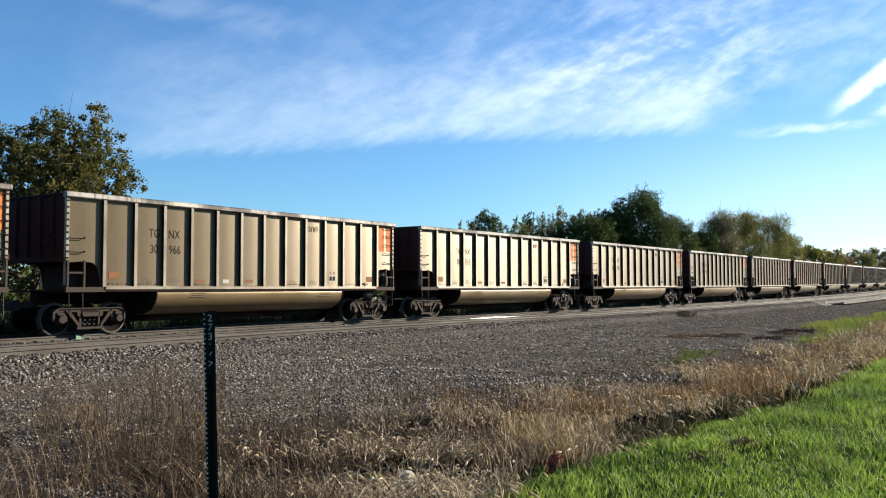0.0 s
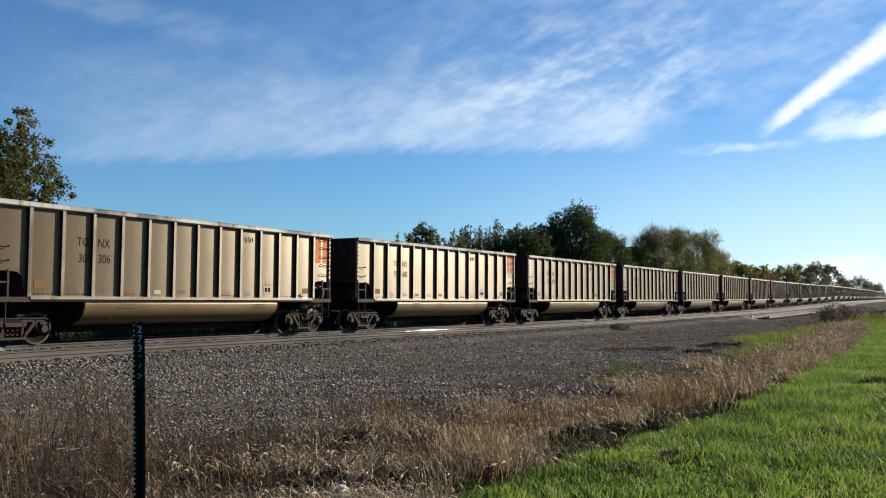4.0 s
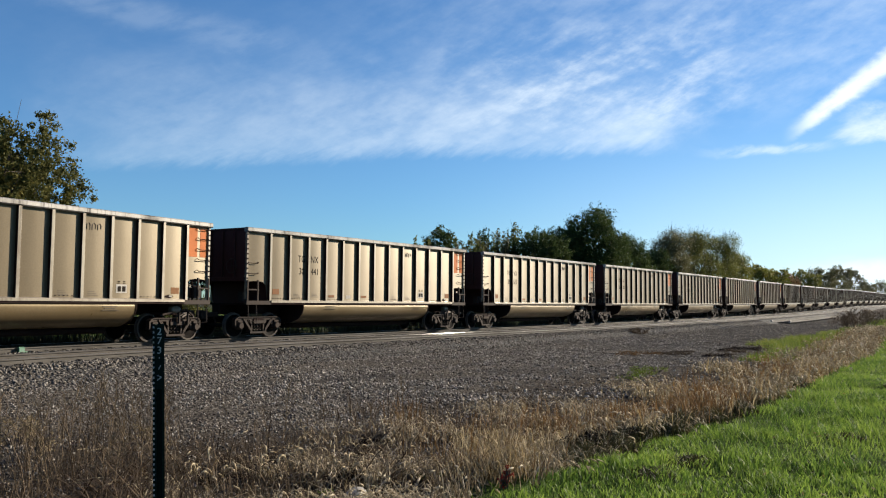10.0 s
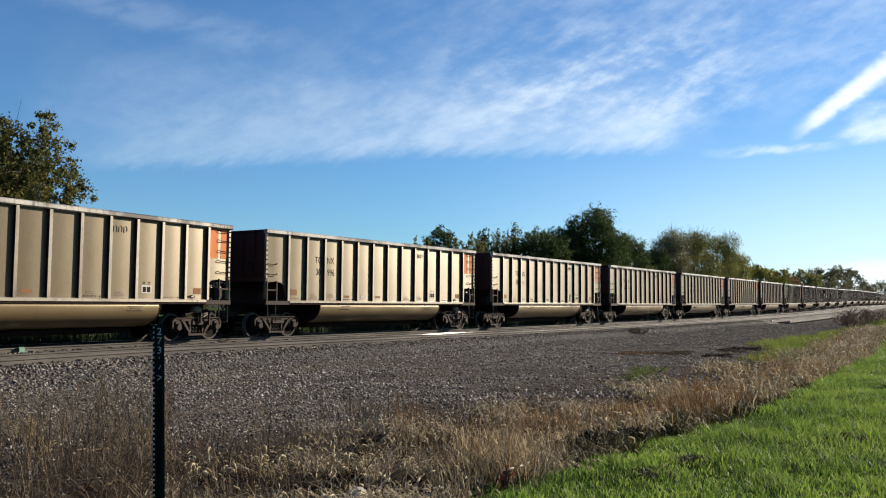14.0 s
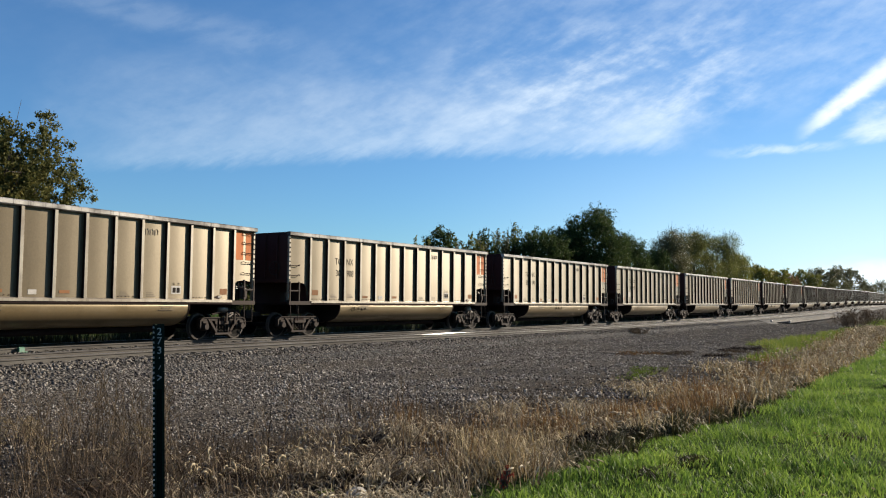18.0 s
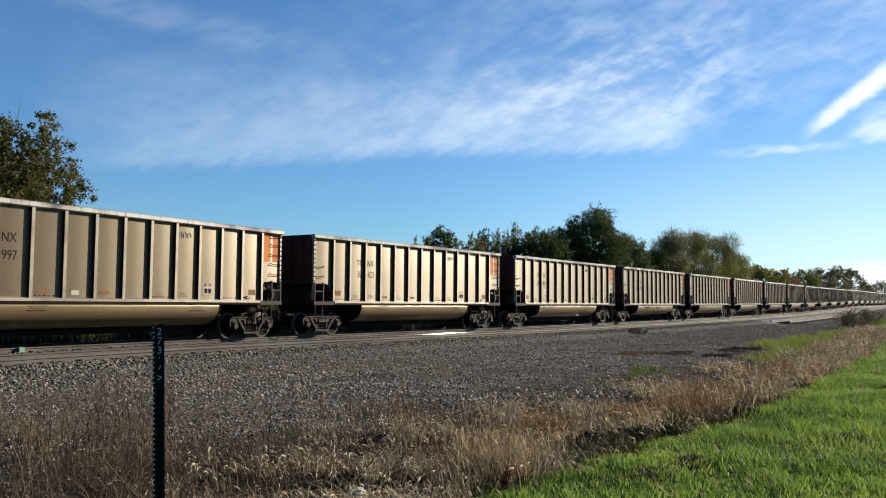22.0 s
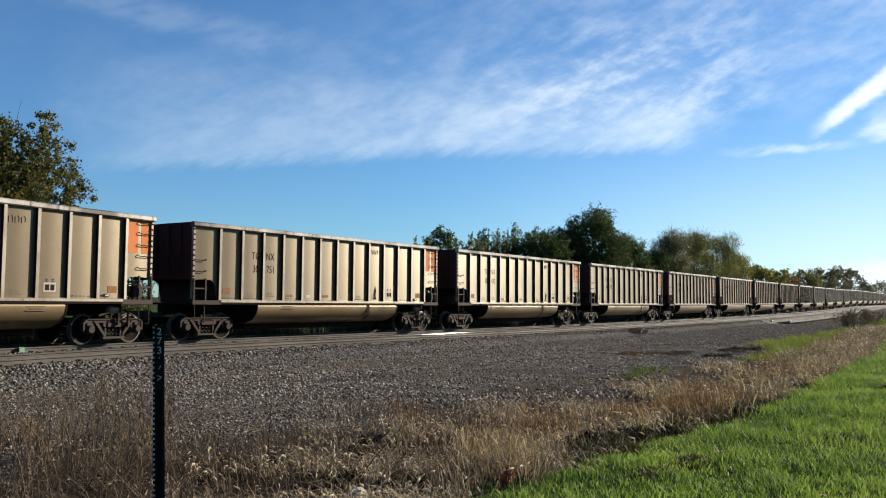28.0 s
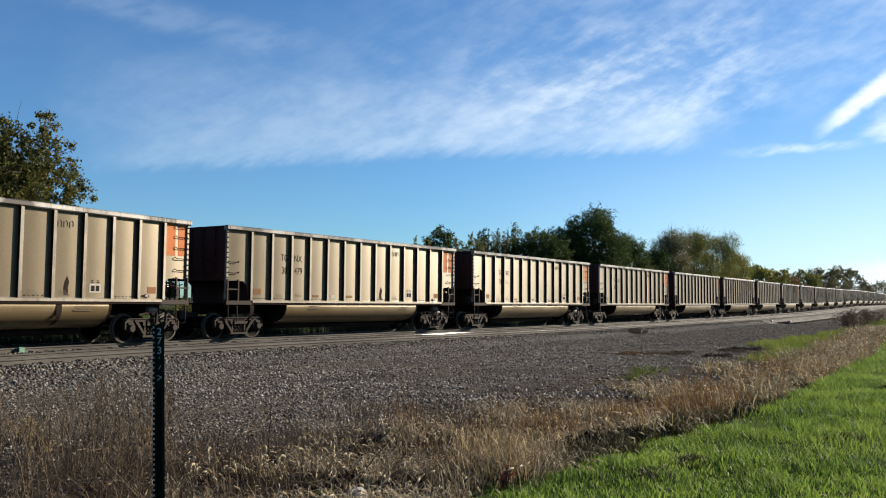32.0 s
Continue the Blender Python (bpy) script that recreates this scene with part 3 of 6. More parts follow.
def wheelset_mesh(n=16):
    sh = Shape()
    for s in (-1, 1):
        g = s * 0.753
        sh.slot = 1
        sh.lathe([(0.40, g + s * 0.05), (0.455, g + s * 0.045), (0.46, g - s * 0.02), (0.487, g - s * 0.035), (0.487, g - s * 0.055), (0.40, g - s * 0.07)], n, caps=False)
        sh.slot = 0
        sh.lathe([(0.405, g + s * 0.035), (0.30, g - s * 0.005), (0.16, g + s * 0.02), (0.12, g + s * 0.09), (0.08, g + s * 0.09)], n, caps=False)
        sh.lathe([(0.405, g - s * 0.05), (0.20, g - s * 0.03), (0.12, g - s * 0.07), (0.08, g - s * 0.07)], n, caps=False)
    sh.lathe([(0.085, -0.8), (0.075, -0.3), (0.075, 0.3), (0.085, 0.8)], min(n, 12))
    return sh.mesh("wheelset", WHEEL, TREAD)


ME = {}


def car_meshes():
    m = ME
    m["near"] = side_sheet(-SKIN, PAINT, "side_sheet")
    m["far"] = side_sheet(SKIN, PAINT, "side_sheet")
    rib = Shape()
    rib.slot = 1        # flanks in dark brown, shade put into the colour
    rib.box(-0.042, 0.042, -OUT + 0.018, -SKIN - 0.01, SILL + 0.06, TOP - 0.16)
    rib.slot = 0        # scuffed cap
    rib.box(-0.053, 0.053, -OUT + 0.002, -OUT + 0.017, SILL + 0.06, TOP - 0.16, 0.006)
    m["rib"] = rib.mesh("rib", RIB, RIB_SHADE)
    far = Shape()
    for x in RIBS:
        far.box(x - 0.065, x + 0.065, SKIN + 0.01, OUT - 0.004, SILL + 0.06, TOP - 0.16)
    m["far_ribs"] = far.mesh("far_ribs", RIB)
    m["post"] = Shape().box(-0.05, 0.05, -OUT + 0.05, -SKIN + 0.04, SILL + 0.1, TOP - 0.16, 0.012).mesh("corner_post", RIB)
    riv = Shape()
    for k in range(14):
        z = SILL + 0.3 + k * 0.175
        riv.box(-0.03, 0.03, -OUT + 0.036, -OUT + 0.052, z, z + 0.05, 0.008)
    m["rivets"] = riv.mesh("rivet_strip", DARKSTEEL)
    chord = Shape().box(-HALF - 0.03, HALF + 0.03, -OUT - 0.03, -SKIN + 0.05, TOP - 0.16, TOP, 0.03)
    m["chord"] = chord.mesh("top_chord", CHORD)
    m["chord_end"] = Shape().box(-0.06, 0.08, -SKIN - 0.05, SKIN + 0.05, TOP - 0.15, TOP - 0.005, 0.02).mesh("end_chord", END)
    m["sill"] = Shape().extrude([(-OUT - 0.02, SILL - 0.015), (-OUT + 0.09, SILL - 0.015), (-OUT + 0.14, SILL + 0.10), (-OUT - 0.02, SILL + 0.06)], -HALF + 1.2, HALF - 1.2, "x").mesh("side_sill", RIB)
    fix_normals(m["sill"])
    m["sill_under"] = Shape().box(-HALF + 0.1, HALF - 0.1, -OUT + 0.01, -OUT + 0.16, SILL - 0.08, SILL - 0.018).mesh("sill_channel", DARKSTEEL)
    m["end_step"] = Shape().box(-0.6, 0.6, -OUT + 0.005, -OUT + 0.11, SILL - 0.09, SILL + 0.05).mesh("platform_sill", STEEL)
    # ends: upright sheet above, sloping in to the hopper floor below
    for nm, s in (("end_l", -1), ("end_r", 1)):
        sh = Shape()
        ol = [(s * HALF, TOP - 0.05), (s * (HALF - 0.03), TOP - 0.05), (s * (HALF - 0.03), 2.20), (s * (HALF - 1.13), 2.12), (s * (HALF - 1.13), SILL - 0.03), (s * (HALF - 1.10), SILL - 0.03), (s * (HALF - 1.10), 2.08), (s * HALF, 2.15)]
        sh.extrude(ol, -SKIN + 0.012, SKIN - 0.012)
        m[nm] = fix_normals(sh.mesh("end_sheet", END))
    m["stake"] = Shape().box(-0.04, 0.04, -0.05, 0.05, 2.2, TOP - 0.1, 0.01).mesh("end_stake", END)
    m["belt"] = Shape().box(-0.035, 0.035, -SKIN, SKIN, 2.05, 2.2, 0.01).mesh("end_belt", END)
    fl = Shape().box(-HALF + 1.2, HALF - 1.2, -SKIN, SKIN, SILL - 0.04, SILL + 0.02)
    m["floor"] = fl.mesh("floor_sheet", END)
    # twin tub bottoms hanging between the bogies
    ol = [(-1.53, SILL - 0.06), (-1.555, 1.17), (-1.55, 1.08), (-1.525, 0.98), (-1.475, 0.88), (-1.39, 0.78), (-1.28, 0.70), (-1.15, 0.63), (-1.0, 0.57),
          (-0.8, 0.52), (-0.18, 0.48), (-0.18, SILL - 0.06)]
    fine = []
    for i in range(len(ol) - 3):      # rounder between the stations
        p0, p1, p2, p3 = (Vector(ol[max(i - 1, 0)]), Vector(ol[i]), Vector(ol[i + 1]), Vector(ol[i + 2]))
        for u in (0.0, 0.25, 0.5, 0.75):
            q = 0.5 * (2 * p1 + (p2 - p0) * u + (2 * p0 - 5 * p1 + 4 * p2 - p3) * u * u + (3 * p1 - p0 - 3 * p2 + p3) * u ** 3)
            fine.append((q.x, q.y))
    ol = fine + ol[-3:]
    tub = Shape()
    x0, x1 = -4.28, 4.08
    tub.extrude(ol, x0, x1, "x")
    tub.extrude([(-a, b) for a, b in ol], x0, x1, "x")
    # added black block, stands in for the shade below the tub
    m["shade_block"] = Shape().box(x0 + 0.3, x1 - 0.3, -0.6, 0.6, 0.31, 0.50, 0.06).mesh("tub_belly", DARKSTEEL)
    m["tub"] = fix_normals(tub.mesh("tub", TUB))
    # thin black plates over the tub ends, shade put into their colour
    m["tub_end_shade"] = fix_normals(Shape().extrude([(a * 0.995, b + 0.004) for a, b in ol], -0.005, 0.005, "x").mesh("tub_end", DARKSTEEL))
    m["tub_end"] = fix_normals(Shape().extrude([(-1.575, SILL - 0.06), (-1.572, 1.06), (-1.50, 0.88), (-1.3, 0.67), (-0.8, 0.50), (-0.7, SILL - 0.06)], -0.018, 0.018, "x").mesh("tub_flange", DARKSTEEL))
    cs = Shape().box(-HALF, HALF, -0.2, 0.2, SILL - 0.45, SILL - 0.05)
    for s in (-1, 1):
        cs.box(s * 6.17 - 0.22, s * 6.17 + 0.22, -1.15, 1.15, SILL - 0.36, SILL - 0.06)
    m["centre_sill"] = cs.mesh("centre_sill", DARKSTEEL)
    m["platform"] = Shape().box(-0.62, 0.62, -OUT + 0.12, OUT - 0.12, SILL - 0.10, SILL - 0.04).mesh("end_platform", DARKSTEEL)
    cp = Shape().box(0.0, 0.62, -0.09, 0.09, 0.76, 0.94, 0.02)
    cp.extrude([(0.55, 0.70), (0.80, 0.70), (0.83, 0.85), (0.80, 1.0), (0.55, 1.0), (0.5, 0.85)], -0.17, 0.14)
    m["coupler"] = fix_normals(cp.mesh("coupler", STEEL))
    m["hose"] = Shape().tube([(0, -0.3, 0.8), (0.25, -0.32, 0.62), (0.5, -0.3, 0.42), (0.72, -0.2, 0.5)], 0.022, 6).mesh("air_hose", DARKSTEEL)
    m["orange"] = Shape().box(HALF - 0.96, HALF - 0.57, -SKIN - 0.016, -SKIN - 0.011, 2.80, TOP - 0.20).mesh("orange_panel", ORANGE)
    m["orange_slim"] = Shape().box(HALF - 0.44, HALF - 0.12, -SKIN - 0.016, -SKIN - 0.011, 2.80, TOP - 0.20).mesh("orange_panel", ORANGE)
    m["rung"] = grab(-0.25, 0.25, 0.0)
    m["frame_leg"] = Shape().box(-0.028, 0.028, -OUT + 0.01, -OUT + 0.07, SILL, 2.1).mesh("platform_post", STEEL)
    m["cross_rail"] = Shape().box(-0.55, 0.05, -OUT + 0.02, -OUT + 0.06, 0, 0.05).mesh("platform_rail", STEEL)
    st = Shape().tube([(-0.2, -OUT + 0.06, SILL), (-0.2, -OUT + 0.03, 0.62), (0.2, -OUT + 0.03, 0.62), (0.2, -OUT + 0.06, SILL)], 0.02, 5)
    m["stirrup"] = st.mesh("stirrup_step", STEEL)
    m["side_frame"] = side_frame_mesh()
    m["wheelset"] = wheelset_mesh()
    m["far_wheelset"] = wheelset_mesh(10)
    sp = Shape()
    for x in (-0.15, 0.0, 0.15):
        pts = [(x + 0.062 * math.cos(k * 1.42), 0.06 * math.sin(k * 1.42), 0.26 + 0.0134 * k) for k in range(19)]
        sp.tube(pts, 0.016, 4)
    m["springs"] = sp.mesh("spring_nest", STEEL)
    m["bolster"] = Shape().box(-0.24, 0.24, -1.12, 1.12, 0.52, 0.72, 0.04).mesh("bolster", DARKSTEEL)
    m["cap"] = Shape().lathe([(0.10, -0.14), (0.125, -0.10), (0.14, 0.0), (0.14, 0.10)], 14).mesh("bearing_cap", STEEL)
    m["brake_beam"] = Shape().box(-0.05, 0.05, -0.78, 0.78, 0.36, 0.46).mesh("brake_beam", DARKSTEEL)
    m["valve"] = Shape().box(-0.16, 0.16, -0.14, 0.14, -0.18, 0.18, 0.03).box(-0.08, 0.08, -0.22, -0.12, -0.1, 0.1, 0.02).mesh("brake_valve", STEEL)
    bw = Shape()
    bw.tube([(0, 0.26 * math.cos(k * math.pi / 8), 0.26 * math.sin(k * math.pi / 8)) for k in range(17)], 0.016, 5)
    bw.tube([(0, -0.26, 0), (0, 0.26, 0)], 0.012, 4).tube([(0, 0, -0.26), (0, 0, 0.26)], 0.012, 4)
    m["brake_wheel"] = bw.mesh("hand_brake_wheel", STEEL)
    m["data_tan"] = Shape().box(-0.17, 0.17, -0.003, 0.003, -0.10, 0.10).mesh("data_panel", FADED)
    m["data_white"] = Shape().box(-0.13, 0.13, -0.003, 0.003, -0.065, 0.065).mesh("data_panel", LABEL)
    bars = Shape()
    for k in range(3):
        bars.box(-0.18, 0.18 - 0.06 * k, -0.003, 0.003, 0.055 * k, 0.055 * k + 0.02)
    m["bars"] = bars.mesh("stencil_note", FAINT)
    sq = Shape()
    for i in (-1, 1):
        sq.box(i * 0.085 - 0.062, i * 0.085 + 0.062, -0.003, 0.003, -0.085, 0.075)
        for j in range(2):
            sq.box(i * 0.10 - 0.035, i * 0.10 + 0.035, -0.003, 0.003, 0.16 + 0.05 * j, 0.18 + 0.05 * j)
    m["squares"] = sq.mesh("stencil_mark", INK)
    m["data_frame"] = Shape().box(-0.20, 0.20, -0.003, 0.003, -0.13, 0.13).mesh("data_panel", LABEL)
    slot = [(0.17 * math.cos(a * math.pi / 8), 0.05 * math.sin(a * math.pi / 8) + 0.01 * math.sin(a * 1.9)) for a in range(16)]
    m["placard"] = fix_normals(Shape().extrude(slot, -0.004, 0.004).mesh("placard", DARKSTEEL))
    m["placard_tab"] = Shape().box(0.0, 0.13, -0.007, -0.004, -0.012, 0.03).mesh("placard_tab", LABEL)
    m["rust_bar"] = Shape().box(-0.17, 0.17, -0.003, 0.003, -0.045, 0.045).mesh("data_panel", FADED)
    note = Shape()
    for k, w in enumerate((0.28, 0.20, 0.30)):
        note.box(-w, w, -1.572, -1.55, 1.16 - 0.055 * k, 1.175 - 0.055 * k)
    m["tub_note"] = note.mesh("stencil_note", FAINT)
    cyl = Shape().lathe([(0.05, -0.20), (0.10, -0.18), (0.115, -0.1), (0.115, 0.12), (0.09, 0.18), (0.03, 0.20)], 14, "y")
    cyl.v = [(y, x, z) for x, y, z in cyl.v]
    m["cylinder"] = fix_normals(cyl.mesh("brake_cylinder", SHINE, soft=True))
    res = Shape().lathe([(0.05, -0.50), (0.18, -0.47), (0.24, -0.38), (0.25, -0.30), (0.25, 0.32), (0.23, 0.40), (0.16, 0.47), (0.05, 0.50)], 18, "y")
    res.v = [(y, x, z) for x, y, z in res.v]
    m["reservoir"] = fix_normals(res.mesh("air_reservoir", SHINE, soft=True))
    pipes = Shape()
    for x, r in ((-0.26, 0.018), (-0.12, 0.03), (0.16, 0.03), (0.30, 0.016)):
        pipes.tube([(x, 0, 0.0), (x, -0.01, 0.35), (x + 0.02, 0.06, 0.72)], r, 6)
    m["pipes"] = pipes.tube([(-0.42, 0, 0.52), (0.1, -0.02, 0.5), (0.42, 0, 0.56)], 0.02, 6).mesh("pipe_bracket", DARKSTEEL)
    lev = Shape()
    lev.tube([(-0.75, 0, -0.06), (-0.2, -0.03, 0.09), (0.25, -0.03, 0.10), (0.62, 0, -0.1)], 0.035, 6)
    lev.box(-0.06, 0.02, -0.03, 0.03, -0.35, 0.12, 0.01).box(0.34, 0.41, -0.03, 0.03, -0.42, 0.05, 0.01)
    m["lever"] = lev.mesh("brake_lever", STEEL)
    lip = Shape()
    for k, w in enumerate((0.05, 0.03, 0.045, 0.025, 0.04)):
        lip.box(-0.32 + k * 0.14, -0.32 + k * 0.14 + w, -0.012, 0.0, 0, 0.022)
    m["bolts"] = lip.mesh("bolt_strip", DARKSTEEL)
    mark = Shape()
    for k in range(3):      # a faded three-stroke emblem
        x = -0.19 + 0.19 * k
        mark.tube([(x - 0.06, 0, 0.0), (x - 0.06, 0, 0.16), (x + 0.01, 0, 0.19), (x + 0.06, 0, 0.13), (x + 0.05, 0, 0.02 * k)], 0.014, 4)
    m["emblem"] = mark.mesh("emblem", FAINT)


car_meshes()
DIGITS = {}


def glyphs(text):
    """Stencilled characters as a thin mesh, in the built-in font."""
    if text not in DIGITS:
        cu = bpy.data.curves.new("stencil", "FONT")
        cu.body, cu.size, cu.extrude, cu.align_x, cu.resolution_u = text, 0.37, 0.002, "CENTER", 3
        ob = bpy.data.objects.new("stencil", cu)
        scene.collection.objects.link(ob)
        me = bpy.data.meshes.new_from_object(ob.evaluated_get(bpy.context.evaluated_depsgraph_get()))
        bpy.data.objects.remove(ob)
        me.materials.clear()
        me.materials.append(INK)
        DIGITS[text] = me
    return DIGITS[text]


UPRIGHT = pose(0, 0, 0, 90, 0, 0)


def put_text(car, text, x, z, y=-SKIN - 0.012):
    return part("stencilled_lettering", glyphs(text), car, Matrix.Translation((x, y, z)) @ UPRIGHT @ Matrix.Diagonal((0.8, 1.0, 1.0, 1.0)))


def bogie(car, x):
    m = ME
    b = part("bogie", m["bolster"], car, (x, 0, 0))
    for s in (-1, 1):
        part("side_frame", m["side_frame"], b, (0, s * 1.0, 0))
        part("spring_nest", m["springs"], b, (0, s * 1.0, 0))
    for a in (-0.89, 0.89):
        part("wheelset", m["wheelset"], b, (a, 0, 0.457))
        part("bearing_cap", m["cap"], b, (a, -1.06, 0.457))
        part("brake_beam", m["brake_beam"], b, (a * 0.45, 0, 0))
    return b


LABEL_CAR = "dusty tan aluminium coal gondola car with ribbed sides and orange panel"


def coal_car():
    """One detailed car, its origin on the track's middle at rail height."""
    m = ME
    car = thing("coal_gondola", LABEL_CAR, "freight car", group="coal train")
    part("side_sheet", m["near"], car)
    part("side_sheet", m["far"], car)
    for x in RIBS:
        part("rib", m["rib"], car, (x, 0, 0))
    tagged(part("far_ribs", m["far_ribs"], car), kind="stuff")
    for x in (-HALF + 0.05, HALF - 0.05):
        p = part("corner_post", m["post"], car, (x, 0, 0))
        tagged(part("rivet_strip", m["rivets"], p), kind="stuff")
    part("top_chord", m["chord"], car, None, "scuffed bare metal top rail")
    part("top_chord", m["chord"], car, pose(0, 0, 0, 0, 0, 180))
    part("end_chord", m["chord_end"], car, (HALF - 0.08, 0, 0))
    part("end_chord", m["chord_end"], car, pose(-HALF + 0.08, 0, 0, 0, 0, 180))
    part("side_sill", m["sill"], car)
    part("side_sill", m["sill"], car, pose(0, 0, 0, 0, 0, 180))
    part("sill_channel", m["sill_under"], car)
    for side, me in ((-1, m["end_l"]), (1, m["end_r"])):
        wall = part("end_sheet", me, car, None, "brown-black end wall, coloured dark as in shade")
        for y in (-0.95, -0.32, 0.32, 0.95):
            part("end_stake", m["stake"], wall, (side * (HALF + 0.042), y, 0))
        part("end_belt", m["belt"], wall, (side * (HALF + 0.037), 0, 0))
    part("floor_sheet", m["floor"], car)
    part("tub", m["tub"], car, None, "rounded dusty tub bottom")
    part("tub_belly", m["shade_block"], car, None, "black block standing in for shade under the tub")
    for x in (-4.287, 4.087):
        part("tub_end", m["tub_end_shade"], car, (x, 0, 0), "black plate giving the tub end its shade")
    for x in (-4.28, 4.08):
        part("tub_flange", m["tub_end"], car, (x, 0, 0))
    part("centre_sill", m["centre_sill"], car)
    for s in (-1, 1):
        turn = pose(0, 0, 0, 0, 0, 0 if s > 0 else 180)
        part("end_platform", m["platform"], car, (s * (HALF - 0.62), 0, 0))
        part("platform_sill", m["end_step"], car, (s * (HALF - 0.6), 0, 0))
        part("coupler", m["coupler"], car, turn @ Matrix.Translation((HALF - 0.05, 0, 0)))
        part("air_hose", m["hose"], car, turn @ Matrix.Translation((HALF - 0.05, 0, 0)))
        part("platform_post", m["frame_leg"], car, (s * (HALF - 0.06), 0, 0))
        part("platform_post", m["frame_leg"], car, (s * (HALF - 0.55), 0, 0))
        part("platform_rail", m["cross_rail"], car, (s * (HALF - 0.3) + 0.25, 0, SILL + 0.42))
        part("stirrup_step", m["stirrup"], car, (s * (HALF - 0.32), 0, 0))
    part("orange_panel", m["orange"], car, None, "faded orange corner panel")
    part("orange_panel", m["orange_slim"], car, None, "faded orange corner panel")
    for z in (3.76, 3.44, 3.08, 2.74, 2.36):
        part("hand_hold", m["rung"], car, (HALF - 0.33, 0, z))
    for z in (2.74, 2.36):
        part("hand_hold", m["rung"], car, (-HALF + 0.33, 0, z))
    for x in (-6.17, 6.17):
        bogie(car, x)
    part("air_reservoir", m["reservoir"], car, (HALF - 0.55, -1.08, SILL + 0.40), "pale round-ended air reservoir on the platform")
    part("brake_valve", m["valve"], car, (HALF - 0.52, -1.40, SILL + 0.30))
    part("pipe_bracket", m["pipes"], car, (HALF - 0.55, -1.42, SILL))
    part("brake_valve", m["valve"], car, (-HALF + 0.5, -0.9, SILL + 0.2))
    part("hand_brake_wheel", m["brake_wheel"], car, (-HALF - 0.12, -0.9, 2.6))
    y = -SKIN - 0.014
    for k in (0, 1, 3, 7, 10):
        tagged(part("bolt_strip", m["bolts"], car, ((RIBS[k] + RIBS[k + 1]) / 2, y, SILL + 0.13)), kind="stuff")
    part("data_panel", m["data_tan"], car, (RIBS[0] + 0.36, y, 1.70), "small faded rust-coloured panel")
    for k in (3, 5):
        part("data_panel", m["rust_bar"], car, (RIBS[k] + 0.40, y, 1.56), "thin faded rust-coloured panel")
    part("data_panel", m["data_tan"], car, (RIBS[11] + 0.60, y, 1.66), "small faded rust-coloured panel")
    part("data_panel", m["data_white"], car, (RIBS[4] + 0.42, y, 1.54), "small white panel")
    for k, z in ((1, 1.50), (2, 1.52), (7, 1.46), (8, 1.46)):
        tagged(part("stencil_note", m["bars"], car, (RIBS[k] + 0.45, y, z)), kind="stuff")
    p = part("data_panel", m["data_frame"], car, (RIBS[9] + 0.47, y, 1.68), "small white panel with two dark squares")
    tagged(part("stencil_mark", m["squares"], p, (0, -0.005, 0.0)), kind="stuff")
    p = part("placard", m["placard"], car, (RIBS[11] + 0.34, y, 1.47), "dark oval placard slot")
    part("placard_tab", m["placard_tab"], p)
    part("emblem", m["emblem"], car, (RIBS[8] + 0.42, y, 3.38), "faded emblem in dark strokes")
    tagged(part("stencil_note", m["tub_note"], car, (-2.75, 0, 0), "small dark stencil lines on the tub"), kind="stuff")
    tagged(part("stencil_note", m["tub_note"], car, (3.1, 0, -0.02), "small dark stencil lines on the tub"), kind="stuff")
    part("brake_cylinder", m["cylinder"], car, (6.05, -1.16, 1.05), "bright metal brake cylinder over the bogie")
    part("brake_lever", m["lever"], car, (6.25, -1.19, 0.93))
    put_text(car, "TG", RIBS[1] + 0.70, 2.85)
    put_text(car, "NX", RIBS[2] + 0.40, 2.85)
    put_text(car, "30", RIBS[1] + 0.70, 2.38)
    return car


def far_car():
    """A car that never comes near: the same outline in fewer pieces."""
    m = ME
    car = thing("coal_gondola", "dusty tan coal gondola car far down the train", "freight car", group="coal train")
    part("side_sheet", m["near"], car)
    ribs = Shape()
    for x in RIBS:
        ribs.box(x - 0.065, x + 0.065, -OUT + 0.004, -SKIN - 0.01, SILL + 0.06, TOP - 0.16)
    tagged(part("side_ribs", ME.setdefault("ribs_joined", ribs.mesh("side_ribs", RIB)), car), kind="stuff")
    for x in (-HALF + 0.05, HALF - 0.05):
        part("corner_post", m["post"], car, (x, 0, 0))
    part("top_chord", m["chord"], car)
    part("top_chord", m["chord"], car, pose(0, 0, 0, 0, 0, 180))
    part("side_sheet", m["far"], car)
    part("side_sill", m["sill"], car)
    part("end_sheet", m["end_l"], car)
    part("end_sheet", m["end_r"], car)
    part("tub", m["tub"], car)
    part("tub_belly", m["shade_block"], car)
    part("centre_sill", m["centre_sill"], car)
    part("orange_panel", m["orange"], car)
    part("orange_panel", m["orange_slim"], car)
    for x in (-6.17, 6.17):
        b = part("bogie", m["bolster"], car, (x, 0, 0))
        part("side_frame", m["side_frame"], b, (0, -1.0, 0))
        for a in (-0.89, 0.89):
            part("wheelset", m["far_wheelset"], b, (a, 0, 0.457))
    return car


FIRST, LAST_NEAR, LAST = -8, 21, 58
CARS = {}
# last figures of the cars' stencils, from the head of what is seen
NUMBERS = {-7: "966", -6: "510", -5: "108", -4: "306", -3: "685", -2: "038", -1: "413", 0: "474", 1: "441", 2: "627", 3: "748", 4: "996",
           6: "633", 7: "908", 8: "699", 9: "997", 10: "423", 11: "383", 12: "840", 13: "128", 14: "751", 15: "432", 16: "295", 17: "479"}

